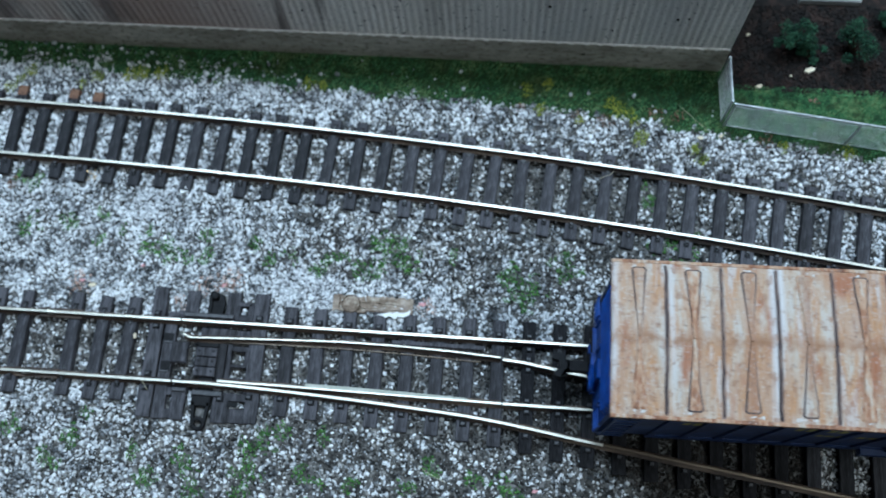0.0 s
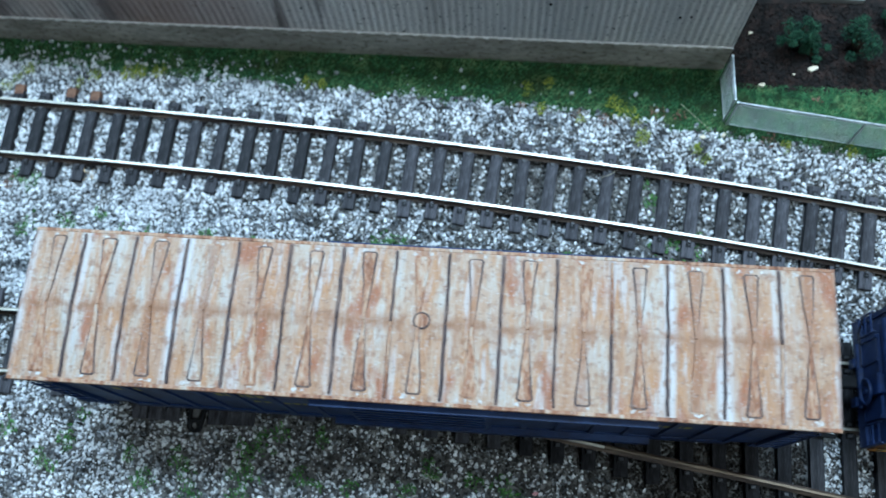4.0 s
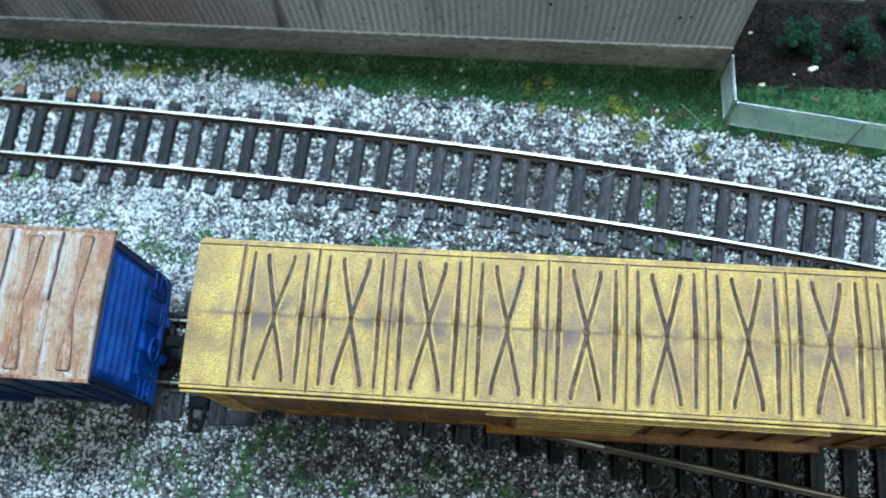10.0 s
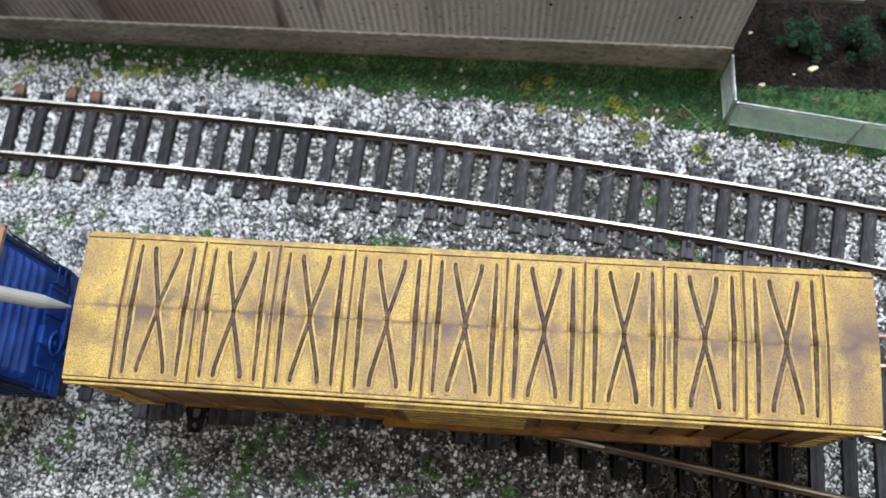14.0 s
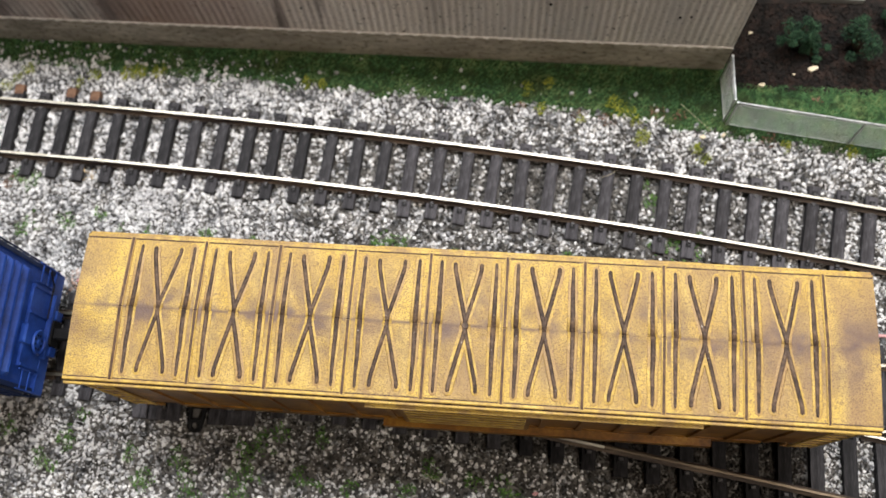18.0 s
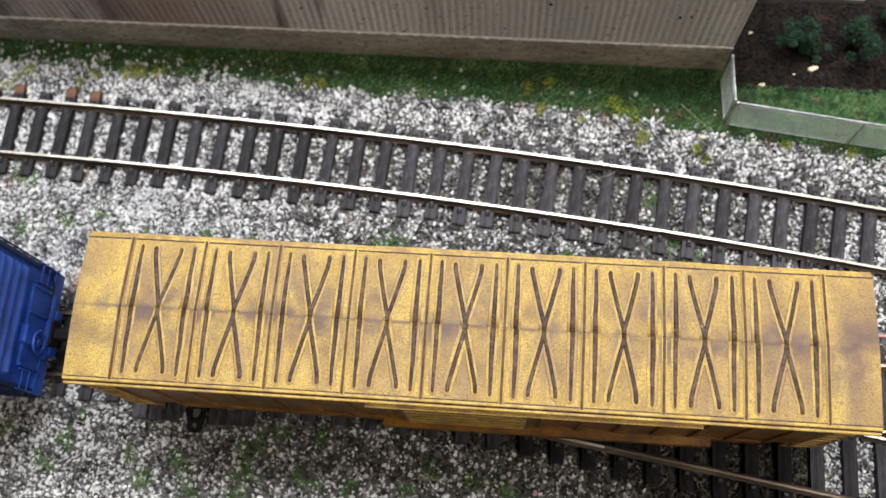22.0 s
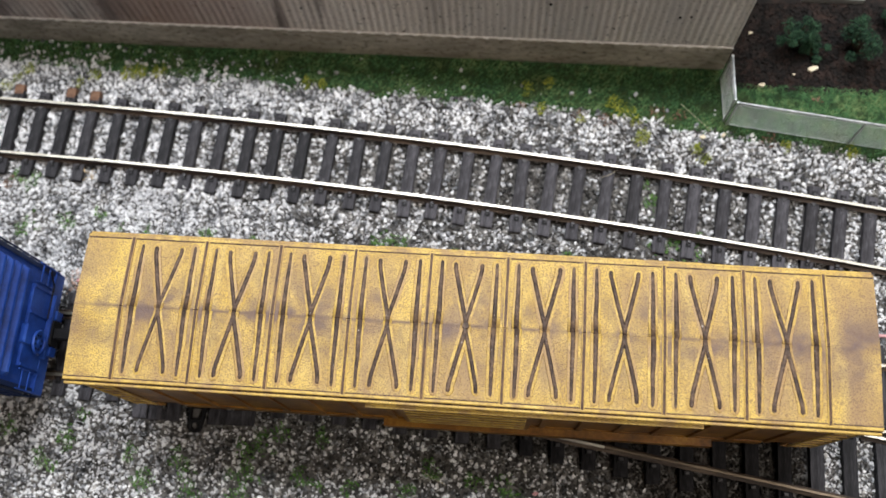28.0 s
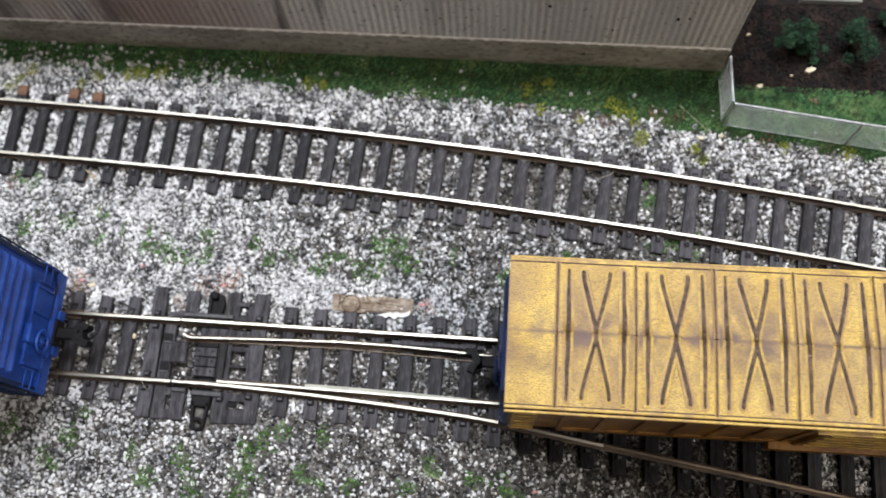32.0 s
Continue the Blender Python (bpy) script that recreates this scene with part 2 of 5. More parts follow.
ramp_between(M_FOUND, 700, (0.11, 0.095, 0.07), (0.7, 1, 1), 0.52, 0.66, 0.7)
ramp_between(M_FOUND, 55, (0.12, 0.10, 0.07), (0.8, 1, 1), 0.52, 0.72, 0.65)
M_CAP = mat("pale_edge", [(0.60, 0.58, 0.55), (0.88, 0.87, 0.84)], 500, 0.8)
M_CONC = mat("concrete", [(0.2, 0.2, 0.2), (0.33, 0.33, 0.32)], 200, 0.85)
M_WIRE = mat("fence_wire", [(0.58, 0.61, 0.61), (0.76, 0.78, 0.78)], 300, 0.5, metal=0.1, bump=0)
M_FPOST = mat("fence_pipe", [(0.26, 0.28, 0.29), (0.44, 0.46, 0.47), (0.62, 0.63, 0.63)], 500, 0.4, metal=0.4)
M_LEAF = mat("shrub_foam", [(0.006, 0.022, 0.012), (0.014, 0.050, 0.025), (0.034, 0.088, 0.042)], 200, 0.9, bump=0.3, island=0.4)
M_TWIG = mat("twig", [(0.05, 0.035, 0.02), (0.09, 0.06, 0.04)], 300, 0.9)
M_CREAM = mat("cream_flake", [(0.62, 0.52, 0.36), (0.8, 0.72, 0.56)], 300, 0.8)
M_STRAW = mat("straw", [(0.4, 0.36, 0.24), (0.55, 0.5, 0.36)], 300, 0.8)
M_PINK = mat("pink_chip", [(0.55, 0.25, 0.27), (0.7, 0.4, 0.4)], 300, 0.8)
M_PLANK = mat("weathered_plank", [(0.12, 0.085, 0.06), (0.27, 0.21, 0.16), (0.44, 0.37, 0.31)], 260, 0.85, bump=0.5, stretch=(0.7, 1, 1))
ramp_between(M_PLANK, 130, (0.085, 0.05, 0.035), (0.7, 1, 1), 0.50, 0.62, 0.75)
ramp_between(M_PLANK, 900, (0.48, 0.44, 0.37), (0.6, 1, 1), 0.56, 0.68, 0.6)
M_GLUE = mat("dried_glue", [(0.30, 0.31, 0.25), (0.48, 0.48, 0.42)], 260, 0.5, bump=0.3, stretch=(0.4, 1, 1))
M_BRASS = mat("brass_swarf", [(0.42, 0.26, 0.10), (0.70, 0.50, 0.24)], 400, 0.4, metal=0.8, bump=0)
M_CHALK = mat("chalk", [(0.7, 0.7, 0.68), (0.82, 0.82, 0.8)], 300, 0.85)

# boxcars
M_YEL = mat("yellow_paint", [(0.50, 0.31, 0.062), (0.68, 0.455, 0.096), (0.79, 0.55, 0.145)], 120, 0.46, bump=0.8, fine=26, depth=0.0006)
ramp_between(M_YEL, 70, (0.33, 0.21, 0.12), (1, 0.4, 1), 0.42, 0.64, 0.75)
ramp_between(M_YEL, 210, (0.74, 0.54, 0.17), (1, 0.12, 1), 0.55, 0.70, 0.6)
beside_seams(M_YEL, 0.0172, math.pi, 0.15, 0.7, (0.74, 0.51, 0.11), 130, (1, 0.3, 1), 0.36, 0.58, 0.8)
ridge_soot(M_YEL, (0.14, 0.095, 0.095), 0.014, 0.40, 0.64, 150)
ridge_soot(M_YEL, (0.15, 0.095, 0.075), 0.0007, 0.30, 0.55, 90)
ramp_between(M_YEL, 1900, (0.30, 0.18, 0.10), (1, 1, 1), 0.50, 0.70, 0.25)
ramp_between(M_YEL, 3600, (0.17, 0.10, 0.065), (1, 1, 1), 0.47, 0.62, 0.72)
M_YLIP = mat("clean_yellow_edge", [(0.44, 0.27, 0.06), (0.62, 0.41, 0.09), (0.72, 0.50, 0.13)], 160, 0.5, bump=0.3, fine=10)
ramp_between(M_YLIP, 260, (0.36, 0.22, 0.09), (1, 0.15, 1), 0.46, 0.62, 0.8)
ramp_between(M_YLIP, 2600, (0.24, 0.14, 0.06), (1, 1, 1), 0.50, 0.64, 0.55)
# the car's yellow with its sides' shade painted in, and brown dirt
M_YSHADE = mat("shaded_yellow_side", [(0.10, 0.038, 0.007), (0.24, 0.10, 0.014), (0.39, 0.19, 0.03)], 120, 0.42, bump=0.1, fine=8)
ramp_between(M_YSHADE, 90, (0.11, 0.048, 0.014), (1, 1, 0.2), 0.48, 0.75, 0.75)
M_YBANK = mat("rubbed_yellow_bank", [(0.46, 0.29, 0.07), (0.60, 0.395, 0.09), (0.70, 0.48, 0.125)], 300, 0.5, bump=0.4, fine=10)
ramp_between(M_YBANK, 260, (0.38, 0.235, 0.12), (1, 0.3, 1), 0.44, 0.60, 0.75)
ramp_between(M_YBANK, 3600, (0.20, 0.12, 0.075), (1, 1, 1), 0.47, 0.63, 0.62)
M_YSEAM = mat("grimy_seam", [(0.045, 0.022, 0.014), (0.085, 0.042, 0.022), (0.16, 0.085, 0.04)], 420, 0.6, bump=0.5)
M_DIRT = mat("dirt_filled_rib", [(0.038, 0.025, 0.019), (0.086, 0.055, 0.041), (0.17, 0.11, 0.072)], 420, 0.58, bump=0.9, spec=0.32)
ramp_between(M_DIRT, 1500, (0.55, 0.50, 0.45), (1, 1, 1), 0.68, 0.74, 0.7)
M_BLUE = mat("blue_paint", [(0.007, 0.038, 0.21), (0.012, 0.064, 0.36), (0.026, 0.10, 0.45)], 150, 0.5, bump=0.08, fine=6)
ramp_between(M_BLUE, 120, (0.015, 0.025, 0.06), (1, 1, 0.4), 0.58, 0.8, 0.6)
# the car's blue again, darkened for the shade on its sides
M_BLUESHADE = mat("shaded_blue_paint", [(0.004, 0.010, 0.045), (0.007, 0.020, 0.080), (0.014, 0.035, 0.12)], 150, 0.55, bump=0.08, fine=6)
M_NAVY = mat("navy_paint", [(0.006, 0.012, 0.045), (0.011, 0.024, 0.085), (0.022, 0.040, 0.13)], 150, 0.5, bump=0.08, fine=6)
M_LET = mat("lettering_yellow", [(0.16, 0.14, 0.03), (0.30, 0.25, 0.05)], 400, 0.6, bump=0)
M_STEEL = mat("wheel_steel", [(0.16, 0.15, 0.14), (0.3, 0.28, 0.26)], 300, 0.4, metal=0.8)
M_BAMBOO = mat("pale_wood", [(0.54, 0.54, 0.53), (0.64, 0.64, 0.63)], 150, 0.6, stretch=(1, 1, 0.1), bump=0.1)


def rust_roof():
    """Galvanised sheet, half hidden by rust that runs down from the ridge in streaks, crinkled and pitted."""
    m = mat("rusted_roof", [(0.34, 0.20, 0.12), (0.415, 0.29, 0.20), (0.45, 0.36, 0.285), (0.475, 0.43, 0.39)], 260, 0.55, bump=1.0,
            stretch=(1.0, 0.22, 1), fine=5.0, stops=[0.30, 0.42, 0.54, 0.68], depth=0.0011)
    ramp_between(m, 75, (0.37, 0.20, 0.105), (1, 0.5, 1), 0.47, 0.62, 0.7)
    ramp_between(m, 330, (0.40, 0.21, 0.095), (1, 0.16, 1), 0.50, 0.60, 0.8)
    ramp_between(m, 330, (0.52, 0.50, 0.50), (1, 0.12, 1), 0.58, 0.65, 0.65)
    ramp_between(m, 190, (0.29, 0.105, 0.045), (1, 0.35, 1), 0.565, 0.67, 0.85)
    # pale streaks either side of the seams, brown ones on the pressed panels
    pitch = 0.1807 / 15
    beside_seams(m, pitch, math.pi, 0.45, 0.85, (0.56, 0.545, 0.55), 190, (1, 0.10, 1), 0.50, 0.60, 0.85)
    beside_seams(m, pitch, math.pi, -0.7, -0.97, (0.28, 0.13, 0.065), 150, (1, 0.25, 1), 0.40, 0.60, 0.8)
    beside_seams(m, pitch, math.pi, 0.93, 1.0, (0.16, 0.11, 0.10), 160, (1, 0.25, 1), 0.34, 0.54, 0.8)
    ramp_between(m, 800, (0.26, 0.135, 0.075), (0.8, 0.6, 1), 0.53, 0.66, 0.65)
    ramp_between(m, 1500, (0.55, 0.52, 0.49), (0.7, 1, 1), 0.56, 0.68, 0.35)
    ramp_between(m, 1100, (0.14, 0.085, 0.065), (0.7, 1.2, 1), 0.60, 0.72, 0.55)
    ridge_soot(m, (0.26, 0.13, 0.065), 0.0024, 0.36, 0.58, 230)
    return m


M_RROOF = rust_roof()
M_RDARK = mat("rust_brown", [(0.16, 0.07, 0.04), (0.30, 0.145, 0.08), (0.44, 0.28, 0.18), (0.50, 0.42, 0.35)], 300, 0.75, bump=1.0, stretch=(1, 0.3, 1), depth=0.0008)
ramp_between(M_RDARK, 1600, (0.53, 0.45, 0.39), (1, 0.6, 1), 0.54, 0.70, 0.4)
ramp_between(M_RDARK, 1300, (0.14, 0.075, 0.05), (1, 0.6, 1), 0.56, 0.70, 0.6)
M_SEAM = mat("seam_brown", [(0.045, 0.034, 0.038), (0.09, 0.064, 0.062), (0.20, 0.14, 0.115)], 500, 0.75, bump=0.6, stretch=(1, 0.3, 1))
M_GALV = mat("bare_galvanised", [(0.36, 0.24, 0.17), (0.52, 0.48, 0.45), (0.66, 0.66, 0.66)], 900, 0.7, bump=0.6)
M_ROOM = mat("room_paint", [(0.17, 0.17, 0.17), (0.21, 0.21, 0.20)], 3, 0.9, bump=0.05)
M_CEIL = mat("ceiling_paint", [(0.50, 0.50, 0.49), (0.56, 0.56, 0.55)], 3, 0.9, bump=0.05)


# ---- mesh helpers (all in millimetres) ----
def part(name, bm, material, parent=None, label=""):
    """One mesh object out of a bmesh in millimetres, under a thing or a part."""
    me = bpy.data.meshes.new(name)
    bmesh.ops.recalc_face_normals(bm, faces=bm.faces)
    bm.transform(Matrix.Scale(MM, 4))
    bm.to_mesh(me)
    bm.free()
    for m in material if isinstance(material, (list, tuple)) else (material,):
        me.materials.append(m)
    ob = new(name, me)
    ob.parent = parent
    if label:
        ob["label"] = label
    return ob


def empty(name, x=0, y=0, z=0, rz=0):
    ob = new(name)
    ob.empty_display_size = 0.005
    ob.matrix_basis = pose(x * MM, y * MM, z * MM, 0, 0, rz)
    return ob


def box(bm, x0, x1, y0, y1, z0, z1, chamfer=0.0, m=None, index=0):
    """A box, with its upper edges chamfered if asked."""
    c = min(chamfer, (x1 - x0) / 2.2, (y1 - y0) / 2.2, (z1 - z0) / 1.5)
    rings = [(0, z0)] + ([(0, z1 - c), (c, z1)] if c > 0 else [(0, z1)])
    vs = []
    for i, z in rings:
        vs.append([bm.verts.new(p) for p in ((x0 + i, y0 + i, z), (x1 - i, y0 + i, z), (x1 - i, y1 - i, z), (x0 + i, y1 - i, z))])
    fs = [bm.faces.new(vs[0][::-1]), bm.faces.new(vs[-1])]
    for a, b in zip(vs, vs[1:]):
        fs += [bm.faces.new((a[k], a[(k + 1) % 4], b[(k + 1) % 4], b[k])) for k in range(4)]
    for f in fs:
        f.material_index = index
    if m is not None:
        for ring in vs:
            for v in ring:
                v.co = m @ v.co
    return bm


def rod(bm, a, b, r, n=8, r2=None):
    """A round bar from a to b."""
    a, b = Vector(a), Vector(b)
    q = (b - a).to_track_quat("Z", "Y")
    rings = []
    for p, rr in ((a, r), (b, r if r2 is None else r2)):
        rings.append([bm.verts.new(p + q @ Vector((rr * math.cos(math.tau * k / n), rr * math.sin(math.tau * k / n), 0))) for k in range(n)])
    bm.faces.new(rings[0][::-1])
    bm.faces.new(rings[1])
    for k in range(n):
        bm.faces.new((rings[0][k], rings[0][(k + 1) % n], rings[1][(k + 1) % n], rings[1][k]))
    return bm


def ring_tube(bm, centre, axis_q, radius, thick, n=20, m=6):
    vs = []
    for i in range(n):
        a = math.tau * i / n
        row = []
        for j in range(m):
            b = math.tau * j / m
            rr = radius + thick * math.cos(b)
            row.append(bm.verts.new(Vector(centre) + axis_q @ Vector((rr * math.cos(a), rr * math.sin(a), thick * math.sin(b)))))
        vs.append(row)
    for i in range(n):
        for j in range(m):
            bm.faces.new((vs[i][j], vs[(i + 1) % n][j], vs[(i + 1) % n][(j + 1) % m], vs[i][(j + 1) % m]))
    return bm


def prism(bm, pts, z0, z1, m=None):
    """An outline in x, y raised from z0 to z1."""
    lo = [bm.verts.new((x, y, z0)) for x, y in pts]
    hi = [bm.verts.new((x, y, z1)) for x, y in pts]
    bm.faces.new(lo[::-1])
    bm.faces.new(hi)
    k = len(pts)
    for i in range(k):
        bm.faces.new((lo[i], lo[(i + 1) % k], hi[(i + 1) % k], hi[i]))
    if m is not None:
        for v in lo + hi:
            v.co = m @ v.co
    return bm


def sweep_rail(bm, line, base=0.9, top=3.3, head=0.40):
    """A rail of I section along a line of x, y; the top face takes the second material."""
    h = top - base
    half = [(1.05, 0), (1.05, 0.2), (0.26, 0.5), (0.22, h - 0.85), (head, h - 0.6), (head, h - 0.12), (head - 0.09, h)]
    sec = half + [(-a, b) for a, b in half[::-1]]
    rows = []
    for i, (x, y) in enumerate(line):
        a, b = line[max(0, i - 1)], line[min(len(line) - 1, i + 1)]
        t = Vector((b[0] - a[0], b[1] - a[1])).normalized()
        rows.append([bm.verts.new((x - t.y * s, y + t.x * s, base + z)) for s, z in sec])
    k = len(sec)
    for p, q in zip(rows, rows[1:]):
        for j in range(k):
            f = bm.faces.new((p[j], q[j], q[(j + 1) % k], p[(j + 1) % k]))
            if j in (5, 6, 7):
                f.material_index = 1
    bm.faces.new(rows[0])
    bm.faces.new(rows[-1][::-1])
    return bm


# ---- room ----
room = []
for name, (x0, x1, y0, y1, z0, z1), m in (
        ("wall_north", (-1500, 1500, 1300, 1350, -30, 1200), M_ROOM), ("wall_south", (-1500, 1500, -1350, -1300, -30, 1200), M_ROOM),
        ("wall_east", (1500, 1550, -1350, 1350, -30, 1200), M_ROOM), ("wall_west", (-1550, -1500, -1350, 1350, -30, 1200), M_ROOM),
        ("ceiling", (-1550, 1550, -1350, 1350, 1200, 1240), M_CEIL)):
    bm = box(bmesh.new(), x0, x1, y0, y1, z0, z1)
    tagged(part(name, bm, m), "plain painted surface that closes the hobby room", name.split("_")[0], kind="structure")
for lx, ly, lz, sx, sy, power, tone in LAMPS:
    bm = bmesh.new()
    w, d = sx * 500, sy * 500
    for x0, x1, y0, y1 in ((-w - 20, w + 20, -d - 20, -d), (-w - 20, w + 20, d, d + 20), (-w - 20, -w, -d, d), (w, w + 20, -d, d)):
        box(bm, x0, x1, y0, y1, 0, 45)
    lamp = part("added_ceiling_light", bm, M_CEIL)
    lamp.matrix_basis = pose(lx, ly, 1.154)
    tagged(lamp, "white metal frame of an assumed, unseen ceiling panel light", "lamp")

# ---- the plan of the tracks (millimetres) ----
GAUGE = 17.4
Y_UP, Y_LOW = 50.2, 32.8          # rails of the straight track


def upper_y(x):
    """Centre line of the curved track beside the lawn."""
    if x < -165:
        return upper_y(-165) - 0.018 * (x + 165)
    if x > 115:
        return upper_y(115) - 0.128 * (x - 115)
    u = x / 100.0
    return UPPER[0] + u * (UPPER[1] + u * (UPPER[2] + u * UPPER[3]))


UPPER = np.polyfit([-1.56, -1.027, -0.677, -0.336, -0.167, 0.164, 0.487, 0.802, 1.04],
                   [106.9, 104.9, 103.0, 100.45, 99.3, 96.1, 93.0, 89.3, 86.0], 3)[::-1]


def diverge_y(x):
    """Outer rail of the branch that leaves the straight track."""
    if x < -80:
        return Y_LOW
    u = (x + 80) / 100.0
    curve = Y_LOW - 2.6 * u - 4.55 * u * u + 0.55 * u ** 3
    straight = 23.05 - 0.1404 * (x - 33.5)
    f = min(1.0, max(0.0, (x + 25) / 50))
    f = f * f * (3 - 2 * f)
    return curve * (1 - f) + straight * f


def ground_z(x, y):
    """Gentle lumps in the scenery, flat near the tracks."""
    lump = 0.35 * noise.noise(Vector((x / 23.0, y / 23.0, 0.3))) + 0.15 * noise.noise(Vector((x / 6.0, y / 6.0, 2.0)))
    d = min(abs(y - upper_y(x)), abs(y - 41.5), abs(y - diverge_y(x) - 8.7) if x > -20 else 99)
    w = min(1.0, max(0.0, (d - 10.5) / 6.0))
    return lump * (0.35 + 0.65 * w) - 1.15 * (1 - w)


def lawn_edge(x):
    """Where the lawn begins, seen from the track."""
    return np.interp(x, [-400, -165, -72, 15, 62, 110, 400], [131, 130, 126, 122.5, 116.5, 110.5, 80]) + 2.2 * noise.noise(Vector((x / 9.0, 3.0, 0))) + 1.3 * noise.noise(Vector((x / 2.5, 9.0, 0)))


# ---- ground ----
def build_ground():
    xs = np.concatenate([np.linspace(-1500, -220, 14), np.linspace(-200, 150, 141), np.linspace(180, 1500, 14)])
    ys = np.concatenate([np.linspace(-1300, -40, 14), np.linspace(-20, 190, 85), np.linspace(210, 1300, 12)])
    verts = [(x * MM, y * MM, ground_z(x, y) * MM - 0.0003) for y in ys for x in xs]
    nx = len(xs)
    faces = [(j * nx + i, j * nx + i + 1, (j + 1) * nx + i + 1, (j + 1) * nx + i) for j in range(len(ys) - 1) for i in range(nx - 1)]
    me = bpy.data.meshes.new("ground")
    me.from_pydata(verts, [], faces)
    me.materials.append(M_SOIL)
    me.materials.append(M_MULCH)
    me.materials.append(M_TURFBASE)
    idx = np.zeros(len(faces), dtype=np.int32)
    k = 0
    for j in range(len(ys) - 1):
        for i in range(nx - 1):
            cx, cy = (xs[i] + xs[i + 1]) / 2, (ys[j] + ys[j + 1]) / 2
            idx[k] = 1 if (63 < cx < 200 and 131.5 < cy < 230) else 2 if (-250 < cx < 200 and lawn_edge(cx) < cy < 175) else 0
            k += 1
    me.polygons.foreach_set("material_index", idx)
    tagged(new("ground", me), "dark soil base of the railway layout under ballast and turf", "ground", kind="structure")


build_ground()


def crumbs(name, pts, size, flat, material, seed, label, category, lift=0.0, cube=True):
    """Thousands of small broken pieces in one mesh: pts is an array of x, y, z in mm."""
    rng = np.random.default_rng(seed)
    n = len(pts)
    if cube:
        base = np.array([[-1, -1, -1], [1, -1, -1], [1, 1, -1], [-1, 1, -1], [-1, -1, 1], [1, -1, 1], [1, 1, 1], [-1, 1, 1]], float)
        tri = np.array([[0, 2, 1], [0, 3, 2], [4, 5, 6], [4, 6, 7], [0, 1, 5], [0, 5, 4], [1, 2, 6], [1, 6, 5], [2, 3, 7], [2, 7, 6], [3, 0, 4], [3, 4, 7]])
    else:
        base = np.array([[1, 0, 0], [-1, 0, 0], [0, 1, 0], [0, -1, 0], [0, 0, 1], [0, 0, -1]], float)
        tri = np.array([[0, 2, 4], [2, 1, 4], [1, 3, 4], [3, 0, 4], [2, 0, 5], [1, 2, 5], [3, 1, 5], [0, 3, 5]])
    k = len(base)
    v = base[None] * rng.uniform(0.55, 1.25, (n, k, 3))
    s = size[0] + (size[1] - size[0]) * rng.random(n) ** 2.0
    v *= (s[:, None] * np.stack([np.ones(n), rng.uniform(0.6, 1.0, n), rng.uniform(flat, flat + 0.35, n)], 1))[:, None, :]
    q = rng.normal(size=(n, 4)) * np.array([1, 0.45, 0.45, 1.2])
    q /= np.linalg.norm(q, axis=1)[:, None]
    w, x, y, z = q.T
    R = np.stack([np.stack([1 - 2 * (y * y + z * z), 2 * (x * y - z * w), 2 * (x * z + y * w)], -1),
                  np.stack([2 * (x * y + z * w), 1 - 2 * (x * x + z * z), 2 * (y * z - x * w)], -1),
                  np.stack([2 * (x * z - y * w), 2 * (y * z + x * w), 1 - 2 * (x * x + y * y)], -1)], 1)
    v = np.einsum("nij,nkj->nki", R, v)
    v += pts[:, None, :] + np.array([0, 0, lift])
    me = bpy.data.meshes.new(name)
    tris = (tri[None] + (np.arange(n) * k)[:, None, None]).reshape(-1, 3)
    me.vertices.add(n * k)
    me.vertices.foreach_set("co", (v * MM).ravel())
    me.loops.add(len(tris) * 3)
    me.loops.foreach_set("vertex_index", tris.ravel().astype(np.int32))
    me.polygons.add(len(tris))
    me.polygons.foreach_set("loop_start", np.arange(0, len(tris) * 3, 3, dtype=np.int32))
    me.polygons.foreach_set("loop_total", np.full(len(tris), 3, dtype=np.int32))
    me.update(calc_edges=True)
    me.materials.append(material)
    me.shade_flat()
    return tagged(new(name, me), label, category, kind="stuff")


# patches of weeds in the ballast: x, y, radius
WEEDS_SOUTH = [(-135, 17.4, 3), (-122.7, 9.3, 3), (-117.4, 15.8, 3), (-113.5, 23, 2), (-98.3, 13.8, 2.2), (-95.2, 6.3, 3.2), (-84, 12.1, 3.2), (-81.2, 5.7, 3), (-63.5, 17.4, 4.2), (-66.9, 9.4, 4.6), (-58.8, 21.1, 2.6), (-49.2, 9.1, 3.5), (-46.1, 21.3, 2), (-16.8, 14.4, 2.5), (-22.6, 10.3, 2.5), (5.4, 11.3, 4), (-4.5, 12.6, 2), (-37.8, 9.2, 2)]
WEEDS_MIDDLE = [(-145.5, 91.6, 3.5), (-137.9, 77.4, 3), (-143, 76.4, 2.5), (-130.4, 77.8, 2.6), (-121, 80.3, 2.2), (-119.7, 73.5, 2.2), (-111.9, 77.9, 2.4), (-105.4, 77.4, 2.4), (-101.5, 71.5, 4), (-87.4, 76.5, 2.4), (-85.8, 70.7, 2.6), (-93.3, 70.9, 2.6), (-73.1, 74.7, 2), (-61.5, 71.7, 2.5), (-68.7, 69.8, 2), (-52.3, 69, 3), (-47.9, 73.3, 2.5), (-33, 73.9, 5.5), (-39.9, 68.7, 3), (-27.1, 72.2, 3.5), (6.5, 65.9, 5), (2.3, 69.7, 3), (17.4, 71.9, 4), (-15, 74.2, 2), (41.1, 94.7, 3.5), (39.4, 99, 2), (50.8, 82.4, 4), (43.6, 80.3, 3.5)]
WEEDS = WEEDS_SOUTH + WEEDS_MIDDLE
